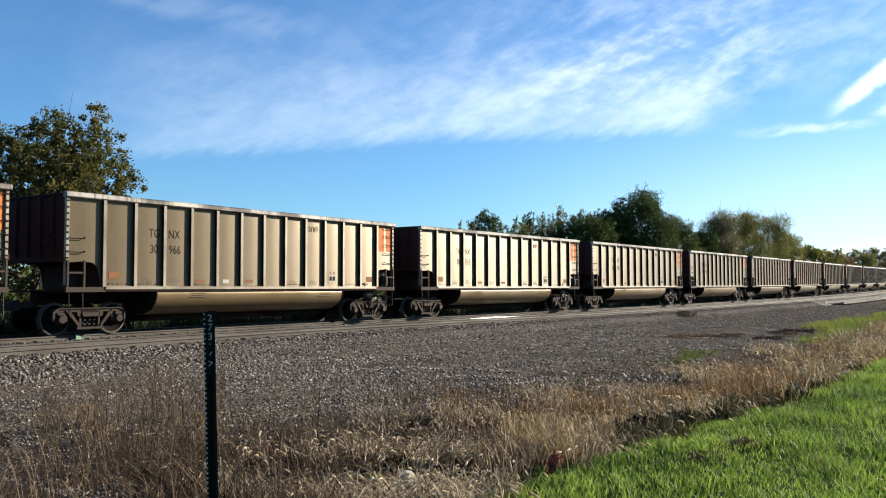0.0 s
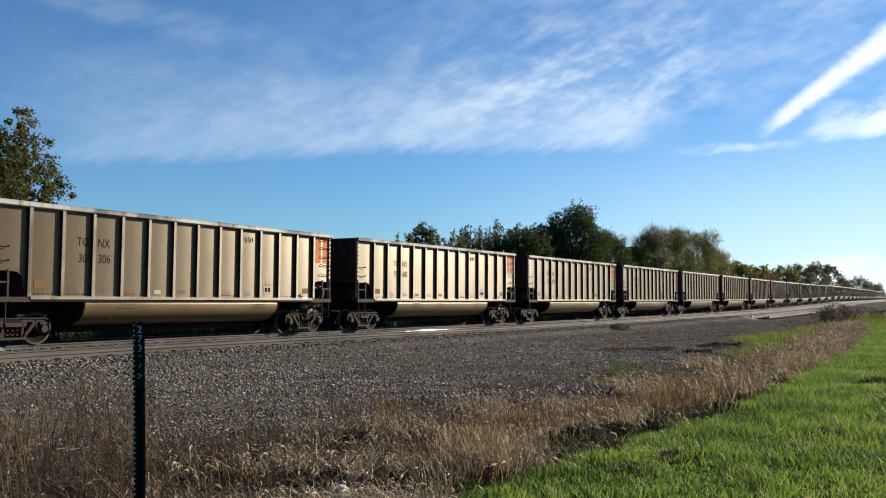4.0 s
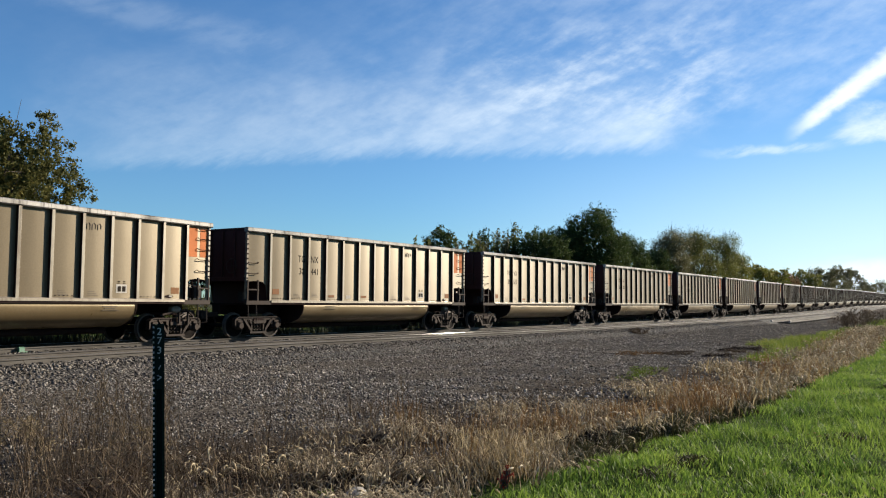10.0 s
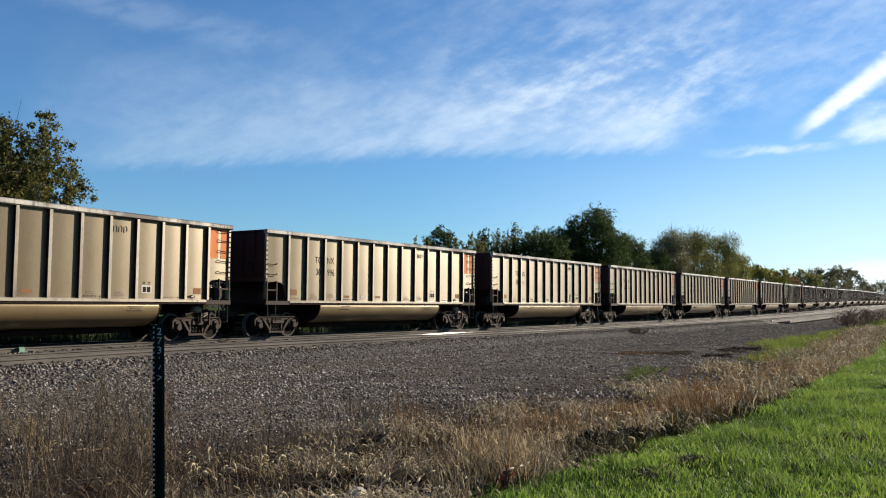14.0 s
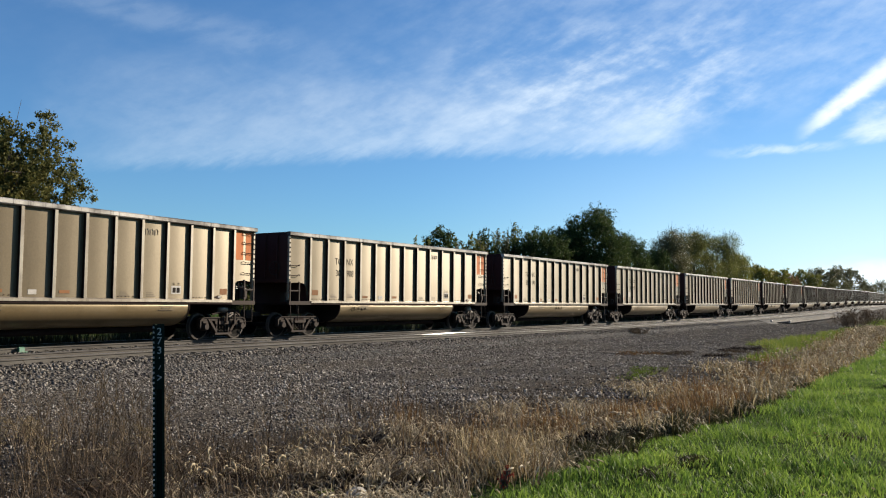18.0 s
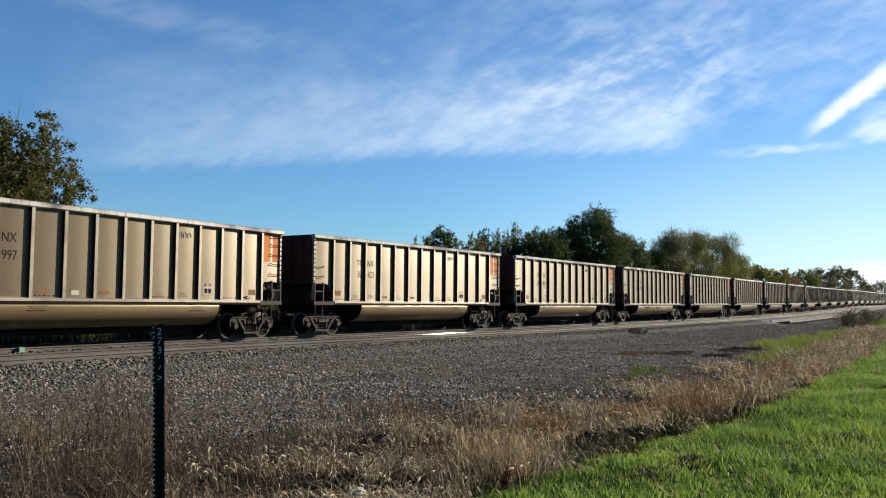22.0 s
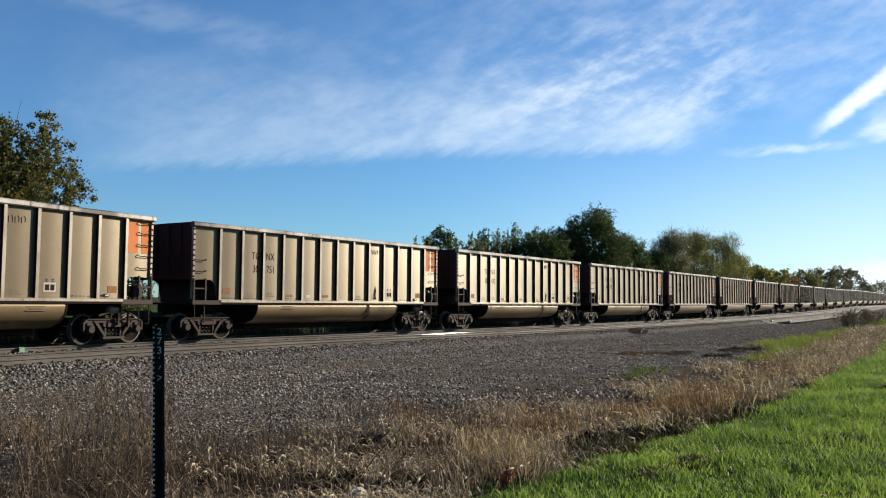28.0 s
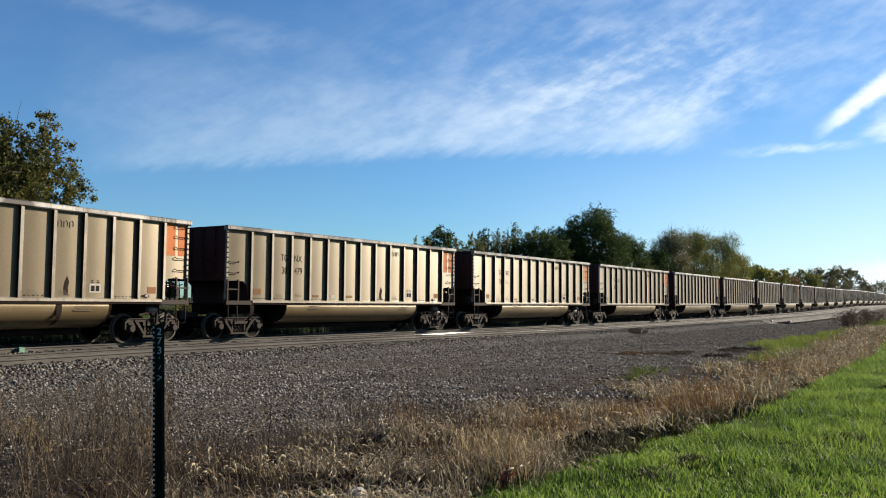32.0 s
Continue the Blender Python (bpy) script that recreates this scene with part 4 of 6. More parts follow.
# ---- vegetation ----
def place_np(x, w, dz=0.0):
    return np.stack([x, w + off_np(x), floor_np(x, w) + dz], -1)


def blades(name, rng, base, height, width, lean, mat, bend=0.5, plain=False):
    """Thin bent blades, one island each: base (n, 3), height and lean in metres."""
    n = len(base)
    az = rng.uniform(0, 2 * np.pi, n)
    side = np.stack([np.cos(az), np.sin(az), np.zeros(n)], -1) * (width * 0.5)[:, None]
    la = rng.uniform(0, 2 * np.pi, n)
    ln = np.stack([np.cos(la), np.sin(la), np.zeros(n)], -1) * lean[:, None]
    upv = np.zeros((n, 3))
    upv[:, 2] = height
    mid = base + upv * 0.55 + ln * (bend * 0.5)
    tip = base + upv + ln
    v = np.stack([base - side, base + side, mid - side * 0.8, mid + side * 0.8, tip], 1).reshape(-1, 3)
    k = np.arange(n)[:, None] * 5
    f = np.concatenate([k + np.array([[0, 1, 3]]), k + np.array([[0, 3, 2]]), k + np.array([[2, 3, 4]])], 0)
    if plain:        # too small to show a bend
        v = np.stack([base - side, base + side, tip], 1).reshape(-1, 3)
        f = np.arange(3 * n).reshape(-1, 3)
    return mesh_np(name, v, f, mat)


def lumpy(x, w, a, b, seed):
    return 0.5 + 0.25 * np.sin(x * a + 1.9 * np.sin(w * b * 0.8 + seed)) + 0.25 * np.sin(w * b + 2.1 * np.sin(x * a * 0.7 + seed * 2))


def edge_w(x):
    """Where turf meets the dry weeds, across the line."""
    w = np.interp(x, [4, 7.2, 8.6, 10, 11.2, 12.5, 14, 15.7, 17.8, 21, 25, 30, 35, 45, 60, 90], [4.15, 4.3, 4.46, 4.6, 4.6, 4.4, 4.15, 4.12, 4.3, 4.35, 4.7, 4.85, 5.0, 5.7, 6.8, 7.5])
    return w + 0.06 * np.sin(x * 2.9) + 0.05 * np.sin(x * 5.3 + 1.0)


def scatter(rng, n, x0, x1, w0, w1, power=1.0):
    u = rng.uniform(0, 1, n) ** power
    return x0 + (x1 - x0) * u, rng.uniform(w0, w1, n)


def grass():
    rng = np.random.default_rng(3)
    x, w = scatter(rng, 760000, 1.5, 75, -16, 7.0, 2.0)
    fade = np.clip((x - 1.5) / 4, 0, 1) * np.clip((w - 0.6 + 0.30 * x) / (0.2 * x + 0.1), 0, 1)
    ok = (w < edge_w(x) + rng.normal(0, 0.12, len(x))) & (rng.random(len(x)) < fade)
    x, w = x[ok], w[ok]
    clump = 0.5 + 0.28 * np.sin(x * 2.1 + 3 * np.sin(w * 1.3)) * np.sin(w * 2.9 + np.sin(x * 1.7)) + 0.22 * np.sin(x * 5.7 + 2.2 * np.sin(w * 4.3)) * np.sin(w * 6.3 + 1.5 * np.sin(x * 3.9))
    h = (0.035 + 0.24 * clump ** 2.2 * rng.uniform(0.3, 1.0, len(x)) + 0.03 * rng.random(len(x))) * (1 + 0.004 * x)
    wd = (0.008 + 0.008 * rng.random(len(x))) * (1 + x * 0.02)
    for near in (True, False):
        q = (x < 10.5) == near
        me = blades("grass", rng, place_np(x[q], w[q], -0.01), h[q], wd[q], h[q] * rng.uniform(0.2, 0.9, q.sum()), GRASS, plain=not near)
        thing("grass", "lush green mown grass in low sun", "grass", kind="stuff", me=me)
    # the rest of the turf, round and behind the tripod
    x, w = scatter(rng, 120000, -14, 90, -24, 5.5, 1.8)
    ok = (w < edge_w(x) - 0.1) & ~((x > 5.0) & (x < 75) & (w > 0.7 - x * 0.14) & (w > -16))
    x, w = x[ok], w[ok]
    h = rng.uniform(0.05, 0.16, len(x))
    me = blades("grass", rng, place_np(x, w, -0.01), h, rng.uniform(0.012, 0.03, len(x)), h * rng.uniform(0.2, 0.9, len(x)), GRASS, plain=True)
    thing("grass", "lush green mown grass in low sun", "grass", kind="stuff", me=me)
    # low weeds close behind the line, dark green for the train's shade
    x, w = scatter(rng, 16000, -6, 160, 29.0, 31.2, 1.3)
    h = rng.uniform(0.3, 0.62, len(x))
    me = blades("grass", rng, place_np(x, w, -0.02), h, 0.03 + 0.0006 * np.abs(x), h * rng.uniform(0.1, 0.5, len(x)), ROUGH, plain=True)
    thing("grass", "low weeds coloured dark as shade along the far track", "grass", kind="stuff", me=me)
    # taller screen of dark weeds, added to keep the view under the train dark
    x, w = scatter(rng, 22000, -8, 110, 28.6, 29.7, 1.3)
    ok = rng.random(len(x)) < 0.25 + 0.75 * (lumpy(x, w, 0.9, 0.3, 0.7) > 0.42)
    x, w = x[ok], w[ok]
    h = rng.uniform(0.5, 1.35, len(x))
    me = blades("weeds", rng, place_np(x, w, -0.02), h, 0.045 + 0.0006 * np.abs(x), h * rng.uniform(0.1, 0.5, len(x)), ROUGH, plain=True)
    thing("weeds", "added tall weeds coloured dark as shade behind the track", "weeds", kind="stuff", me=me)
    # weeds past the train's shadow, in the brighter green as sunlit ones
    x, w = scatter(rng, 11000, 6, 75, 30.6, 35.5, 1.2)
    ok = rng.random(len(x)) < lumpy(x, w, 0.7, 0.9, 2.0)
    x, w = x[ok], w[ok]
    h = rng.uniform(0.08, 0.42, len(x))
    me = blades("weeds", rng, place_np(x, w, -0.02), h, 0.03 + 0.0004 * np.abs(x), h * rng.uniform(0.3, 1.4, len(x)), MEADOW, plain=True)
    thing("weeds", "weeds coloured bright green as sunlit beyond the far track", "weeds", kind="stuff", me=me)
    # the green wedge beyond the weeds
    x, w = scatter(rng, 42000, 30, 110, 6.0, 11.8, 1.25)
    ok = (w < np.interp(x, [30, 38, 43, 52, 70, 110], [8.2, 9.6, 11.4, 10.8, 10.8, 11.5]) - 0.7 * np.abs(np.sin(x * 0.31)) + rng.normal(0, 0.15, len(x)))
    x, w = x[ok], w[ok]
    h = rng.uniform(0.08, 0.28, len(x))
    me = blades("grass", rng, place_np(x, w, -0.01), h, 0.02 + 0.0004 * x, h * rng.uniform(0.2, 0.8, len(x)), MEADOW, plain=True)
    thing("grass", "patch of tall green grass beside the gravel", "grass", kind="stuff", me=me)
    x, w = scatter(rng, 52000, -10, 260, 37.0, 60, 1.2)
    h = rng.uniform(0.1, 0.5, len(x)) * np.clip((w - 35) / 6, 0.3, 1)
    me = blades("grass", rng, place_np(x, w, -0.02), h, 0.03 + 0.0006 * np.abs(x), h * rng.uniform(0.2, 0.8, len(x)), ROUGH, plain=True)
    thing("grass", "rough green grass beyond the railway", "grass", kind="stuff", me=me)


grass()


def arcs(rng, base, height, width, lean, droop):
    """Stems that rise, bow over and nod: four points each. Gives vertices, faces, tips and tip directions."""
    n = len(base)
    az = rng.uniform(0, 2 * np.pi, n)
    out = np.stack([np.cos(az), np.sin(az), np.zeros(n)], -1)
    va = az + rng.uniform(0.6, 2.5, n)
    side = np.stack([np.cos(va), np.sin(va), np.zeros(n)], -1)
    upz = np.array([0, 0, 1.0])
    p = [base,
         base + upz * (height * 0.5)[:, None] + out * (lean * 0.18)[:, None],
         base + upz * (height * 0.9)[:, None] + out * (lean * 0.55)[:, None],
         base + upz * (height * (1.0 - droop))[:, None] + out * lean[:, None]]
    w = [1.0, 0.85, 0.6, 0.15]
    v = []
    for q, f in zip(p, w):
        v += [q - side * (width * 0.5 * f)[:, None], q + side * (width * 0.5 * f)[:, None]]
    v = np.stack(v, 1).reshape(-1, 3)
    k = np.arange(n)[:, None] * 8
    f = np.concatenate([k + np.array([[a, a + 1, a + 3, a + 2]]) for a in (0, 2, 4)], 0)
    d = p[3] - p[2]
    return v, f, p[3], d / (np.linalg.norm(d, axis=1)[:, None] + 1e-9)


def foxtails(name, tip, d, length, thick, mat):
    """Bristly heads that hang on from the stems' ends."""
    n = len(tip)
    d = d + np.array([0, 0, -0.35])
    d /= np.linalg.norm(d, axis=1)[:, None]
    a = np.cross(d, np.array([0.3, 0.2, 1.0]))
    a /= np.linalg.norm(a, axis=1)[:, None] + 1e-6
    b = np.cross(d, a)
    rings = [tip]
    for f, r in ((0.25, 1.0), (0.7, 0.85)):
        for q in np.arange(4) * np.pi / 2:
            rings.append(tip + d * (length * f)[:, None] + (a * np.cos(q) + b * np.sin(q)) * (thick * r)[:, None])
    rings.append(tip + d * length[:, None] + np.array([0, 0, -0.012]))
    v = np.stack(rings, 1).reshape(-1, 3)
    fs = []
    for k in range(4):
        j = (k + 1) % 4
        fs += [[0, 1 + j, 1 + k], [1 + k, 1 + j, 5 + j], [1 + k, 5 + j, 5 + k], [5 + k, 5 + j, 9]]
    kk = np.arange(n)[:, None] * 10
    return mesh_np(name, v, np.concatenate([kk + np.array([q]) for q in fs], 0), mat)


def weeds():
    rng = np.random.default_rng(5)
    # tan grass along the turf: loose tufts close by, a dense band farther on
    x, w = scatter(rng, 210000, 5.0, 66, 3.8, 11.5, 1.25)
    e = edge_w(x)
    wide = np.interp(x, [5, 9, 13, 20, 30, 45, 66], [3.0, 2.9, 2.7, 3.3, 2.8, 2.0, 2.2])
    rel = (w - e) / wide
    inner = np.clip((rel + 0.03) / 0.1, 0, 1) * np.clip((1.0 + 0.25 * np.sin(x * 0.8) - rel) / 0.75, 0, 1)
    tuft = np.clip(lumpy(x, w, 1.15, 1.7, 0.4) * 4.2 - 1.8, 0.0, 1) * np.clip(lumpy(x, w, 5.3, 6.1, 2.2) * 5.0 - 2.4, 0.0, 1)
    dense = np.interp(x, [5, 9, 15, 22], [0.45, 0.85, 0.95, 1.0])
    ok = rng.random(len(x)) < inner * (tuft * 0.85 * dense + 0.008 + 0.06 * np.clip((x - 13) / 8, 0, 1))
    x, w = x[ok], w[ok]
    rel = ((w - edge_w(x)) / 3.2).clip(0, 1)
    h = rng.uniform(0.16, 0.52, len(x)) * np.interp(x, [5, 10, 18, 60], [0.7, 0.85, 1.1, 1.3]) * (1.1 - 0.45 * rel)
    order = np.argsort(x)
    x, w, h = x[order], w[order], h[order]
    v, f, tip, d = arcs(rng, place_np(x, w, -0.02), h, (0.004 + 0.00045 * x) * rng.uniform(0.6, 1.9, len(x)), h * rng.uniform(0.25, 1.3, len(x)), rng.uniform(-0.05, 0.4, len(x)))
    cut = int(np.searchsorted(x, 11.0))
    fn = f.reshape(3, len(x), 4)
    pick = np.arange(cut) % 6
    for mat, sel_, label in ((PALE, pick < 2, "loose tufts of bleached dry grass on the verge"), (DRAB, pick >= 2, "loose tufts of weathered brown grass on the verge")):
        thing("dry_grass", label, "dry grass", kind="stuff", me=mesh_np("dry_grass", v[:cut * 8], fn[:, :cut][:, sel_].reshape(-1, 4), mat))
    thing("dry_grass", "dense band of tall dry tan grass between gravel and turf", "dry grass", kind="stuff", me=mesh_np("dry_grass", v[cut * 8:], fn[:, cut:].reshape(-1, 4) - cut * 8, STRAW))
    sel = rng.random(len(x)) < np.interp(x, [7, 12, 16], [0.2, 0.4, 0.55])
    thing("seed_heads", "pale nodding foxtail seed heads on dry grass", "dry grass", kind="stuff",
          me=foxtails("seed_heads", tip[sel], d[sel], rng.uniform(0.06, 0.13, sel.sum()), 0.007 + 0.0006 * x[sel], SEED))
    # russet stalks among the tan
    x, w = scatter(rng, 26000, 8.0, 60, 4.3, 9.5, 1.2)
    ok = (w > edge_w(x)) & (rng.random(len(x)) < np.clip(lumpy(x, w, 0.8, 1.3, 3.0) * 2.6 - 1.1, 0, 1) * np.clip((edge_w(x) + 2.8 - w) / 2, 0, 1))
    x, w = x[ok], w[ok]
    h = rng.uniform(0.2, 0.55, len(x))
    v, f, tip, d = arcs(rng, place_np(x, w, -0.02), h, 0.003 + 0.0006 * x, h * rng.uniform(0.1, 0.6, len(x)), rng.uniform(-0.1, 0.1, len(x)))
    thing("weed_stalks", "rust-brown weed stalks among the dry grass", "weeds", kind="stuff", me=mesh_np("weed_stalks", v, f, RUST))
    # rust-orange tufts standing out of the band
    for cx, cw, rx, rw, n_ in ((11.0, 5.75, 0.75, 0.55, 300), (10.6, 8.2, 0.3, 0.3, 60), (13.2, 5.6, 0.8, 0.5, 200), (14.6, 5.2, 0.9, 0.5, 260), (17.5, 5.4, 1.2, 0.5, 260), (21.5, 5.6, 1.6, 0.6, 260)):
        x, w = cx + rng.normal(0, rx * 0.5, n_), cw + rng.normal(0, rw * 0.5, n_)
        h = rng.uniform(0.2, 0.5, n_)
        v, f, tip, d = arcs(rng, place_np(x, w, -0.02), h, (0.004 + 0.0006 * x) * rng.uniform(0.6, 1.5, n_), h * rng.uniform(0.1, 0.7, n_), rng.uniform(-0.1, 0.2, n_))
        thing("dry_grass", "rust-orange tuft of dead grass on the verge", "dry grass", kind="stuff", me=mesh_np("dry_grass", v, f, RUST))
    # bleached tufts close to the turf
    for cx, cw, rx, rw, n_ in ((8.2, 5.0, 0.7, 0.45, 520), (9.0, 5.3, 0.6, 0.5, 520), (9.8, 5.9, 0.7, 0.5, 520), (10.4, 5.2, 0.6, 0.4, 420)):
        x, w = cx + rng.normal(0, rx * 0.5, n_), cw + rng.normal(0, rw * 0.5, n_)
        h = rng.uniform(0.12, 0.42, n_)
        v, f, tip, d = arcs(rng, place_np(x, w, -0.02), h, rng.uniform(0.005, 0.014, n_), h * rng.uniform(0.2, 1.1, n_), rng.uniform(-0.05, 0.4, n_))
        thing("dry_grass", "bleached tuft of dry grass beside the turf", "dry grass", kind="stuff", me=mesh_np("dry_grass", v, f, STRAW))
    # dark thin stalks scattered over the near gravel, denser close by
    x, w = scatter(rng, 52000, 2.0, 20, 4.9, 13.5, 1.0)
    near = np.clip((10.6 + 0.8 * np.sin(x * 1.3) - w) / 3.6, 0, 1) ** 1.8 + 0.015
    ok = rng.random(len(x)) < near * np.clip(lumpy(x, w, 1.9, 2.3, 1.1) * 3.0 - 1.2, 0.01, 1) * np.clip((15 - x) / 6, 0.02, 1)
    x, w = x[ok], w[ok]
    h = rng.uniform(0.08, 0.42, len(x)) * rng.choice([1.0, 1.0, 1.0, 1.5], len(x)) * np.where(w > 1.25 * x, rng.uniform(1.0, 2.0, len(x)), 0.8)
    v, f, tip, d = arcs(rng, place_np(x, w, -0.02), h, (0.0035 + 0.0004 * x) * rng.uniform(0.6, 1.6, len(x)), h * rng.uniform(0.1, 1.1, len(x)), rng.uniform(-0.1, 0.25, len(x)))
    thing("weed_stalks", "dead russet weed stalks on gravel", "weeds", kind="stuff", me=mesh_np("weed_stalks", v, f, RUSTY))
    # pale matted straw low down
    x, w = scatter(rng, 90000, 2.0, 15, 4.4, 10.0, 1.0)
    ok = rng.random(len(x)) < np.clip((8.7 - w) / 2.4, 0, 1) * np.clip(lumpy(x, w, 2.6, 2.0, 3.3) * 4.0 - 1.7, 0.01, 1) * np.clip(lumpy(x, w, 7.1, 8.3, 1.3) * 5.0 - 2.0, 0.05, 1) * np.where(w > 1.3 * x, 1.0, 0.6)
    x, w = x[ok], w[ok]
    h = rng.uniform(0.05, 0.30, len(x))
    for brown in (True, False):
        q = (w > 1.3 * x + 0.5 * np.sin(w * 3.0)) == brown
        hh = h[q] * (1.5 if brown else 1.0)
        v, f, tip, d = arcs(rng, place_np(x[q], w[q], -0.01), hh, rng.uniform(0.005, 0.018, q.sum()), hh * rng.uniform(0.6, 2.4, q.sum()), rng.uniform(0.0, 0.5, q.sum()))
        thing("dry_grass", "tangled dead brown grass over the verge" if brown else "matted pale dry grass lying over the verge", "dry grass", kind="stuff",
              me=mesh_np("dry_grass", v, f, DRAB if brown else PALE))
    sel = rng.random(len(tip)) < 0.42
    thing("seed_heads", "pale curled seed heads low in the verge", "dry grass", kind="stuff",
          me=foxtails("seed_heads", tip[sel], d[sel], rng.uniform(0.06, 0.13, sel.sum()), rng.uniform(0.006, 0.011, sel.sum()), SEED))


weeds()


def tall_weed(s, w, height, seed, label):
    """A single dead forb: a thin stem with upswept side twigs."""
    rnd = random.Random(seed)
    z = float(floor_np(np.array([s]), np.array([w]))[0])
    t = thing("tall_weed", label, "weed", at=(s, w + off(s), z - 0.02), group="tall weeds")
    lx, ly = rnd.uniform(-0.12, 0.12), rnd.uniform(-0.12, 0.12)
    part("stem", Shape().tube([(0, 0, 0), (lx * 0.3, ly * 0.3, height * 0.5), (lx, ly, height)], 0.006, 5, 0.002).mesh("stem", TWIG), t)
    tw = Shape()
    for k in range(14):
        f = 0.22 + 0.055 * k
        a = rnd.uniform(0, 6.28)
        r = height * 0.22 * (1.15 - f) + 0.03
        p = Vector((lx * f, ly * f, height * f))
        q = p + Vector((math.cos(a) * r, math.sin(a) * r, height * 0.16))
        tw.tube([p, q], 0.003, 4, 0.0015)
        for _ in range(4):
            e = q + Vector((rnd.uniform(-1, 1), rnd.uniform(-1, 1), rnd.uniform(0, 1))) * 0.05
            tw.tube([p.lerp(q, 0.7), e], 0.0022, 3, 0.001)
    part("twig_spray", tw.mesh("twig_spray", TWIG), t)
    return t


for _k, (_s, _w, _h) in enumerate(((6.2, 10.3, 0.8), (6.9, 10.6, 0.95), (7.1, 9.6, 0.75), (5.6, 9.2, 0.7), (8.9, 9.1, 0.85), (9.2, 8.6, 0.7), (9.8, 7.6, 0.9), (10.4, 7.4, 0.6),
                                   (7.9, 8.4, 0.6), (5.1, 10.2, 0.7), (11.6, 7.2, 0.6), (8.3, 11.0, 0.6))):
    tall_weed(_s, _w, _h * 0.85, 200 + _k, "thin dead brown weed standing in gravel")
_rnd = random.Random(61)
for _k in range(44):
    _s = _rnd.uniform(4.3, 7.6 if _k < 26 else 6.6)
    tall_weed(_s, _rnd.uniform(max(6.6, 1.3 * _s), 10.6), _rnd.uniform(0.35, 0.8) if _k < 26 else _rnd.uniform(0.55, 1.0), 230 + _k, "thin dead tan weed with fine branching twigs")


def pale_stone():
    """A rounded pale stone half hidden in the weeds."""
    rnd = random.Random(9)
    sh = Shape().lathe([(0.02, -0.05), (0.085, -0.02), (0.11, 0.04), (0.10, 0.10), (0.06, 0.145), (0.015, 0.16)], 14, "z")
    sh.v = [(x * 1.25 * (1 + 0.1 * math.sin(5 * z * 9 + x * 20)), y * (1 + 0.08 * math.sin(x * 30)), z + rnd.uniform(-0.004, 0.004)) for x, y, z in sh.v]
    z = float(floor_np(np.array([6.45]), np.array([5.62]))[0])
    thing("stone", "pale rounded stone lying among dead weeds", "stone", at=(6.45, 5.62, z), me=sh.mesh("stone", CONCRETE, soft=True))


pale_stone()


def nodding_foxtails():
    """Single arching foxtail stems with a thick curled bristly head, close by."""
    rnd = random.Random(44)
    kinds = []
    for k in range(5):
        h, r = rnd.uniform(0.2, 0.34), rnd.uniform(0.045, 0.075)
        stem = [(0, 0, 0), (0.01, 0, h * 0.5), (0.035, 0, h * 0.9), (0.05, 0, h)]
        bow = [(0.05 + r * (1 - math.cos(a)), 0.01 * math.sin(a * 2), h + r * 1.15 * math.sin(a)) for a in (0.0, 0.5, 1.1, 1.7, 2.3, 2.8)]
        head = Shape().tube(bow[:3], 0.006, 6, 0.0125).tube(bow[2:], 0.0125, 6, 0.003)
        kinds.append((Shape().tube(stem, 0.003, 4, 0.002).mesh("stem", STRAW), head.mesh("seed_head", SEED, soft=True)))
    spots = [(rnd.uniform(5.6, 7.6), 0.0) for _ in range(46)] + [(rnd.uniform(8.0, 11.5), 1.0) for _ in range(30)]
    for s, far in spots:
        w = rnd.uniform(4.9, 6.6) if far else rnd.uniform(max(5.3, 7.0 - (s - 5.6) * 0.9), 7.3)
        z = float(floor_np(np.array([s]), np.array([w]))[0])
        t = thing("foxtail", "pale curled foxtail head on a thin dry stem", "weed", at=(s, w + off(s), z - 0.01), group="foxtails")
        t.rotation_euler = (rnd.uniform(-0.2, 0.2), rnd.uniform(-0.2, 0.2), rnd.uniform(0, 6.28))
        k = rnd.uniform(0.75, 1.15)
        t.scale = (k, k, k)
        stem, head = rnd.choice(kinds)
        part("stem", stem, t)
        part("seed_head", head, t)


nodding_foxtails()


def leaning_stalks():
    """Long dark dead stalks standing or leaning over the weeds."""
    rnd = random.Random(45)
    for s, w, dx, dy, h in ((7.0, 6.15, 0.27, -0.46, 0.66), (7.45, 5.95, 0.12, -0.2, 0.52), (7.3, 6.0, 0.16, -0.3, 0.42), (6.9, 7.35, 0.02, -0.03, 0.8), (9.9, 7.95, 0.0, 0.02, 0.62),
                            (6.6, 7.9, 0.04, -0.05, 0.5), (10.9, 7.9, 0.1, -0.16, 0.55)):
        z = float(floor_np(np.array([s]), np.array([w]))[0])
        t = thing("dead_stalk", "long dark dead stalk leaning over the weeds", "stalk", at=(s, w + off(s), z - 0.02), group="dead stalks")
        tip = Vector((dx, dy, h))
        part("stem", Shape().tube([(0, 0, 0), tip * 0.5 + Vector((0, 0, 0.03)), tip], 0.0055, 5, 0.0025).mesh("stem", DARKWEED), t)
        tw = Shape()
        for f in (0.45, 0.6, 0.72, 0.84, 0.93):
            p = tip * f + Vector((0, 0, 0.015))
            tw.tube([p, p + Vector((rnd.uniform(-0.06, 0.06), rnd.uniform(-0.06, 0.06), rnd.uniform(0.03, 0.08)))], 0.003, 4, 0.0015)
        part("twig", tw.mesh("twig", DARKWEED), t)


leaning_stalks()


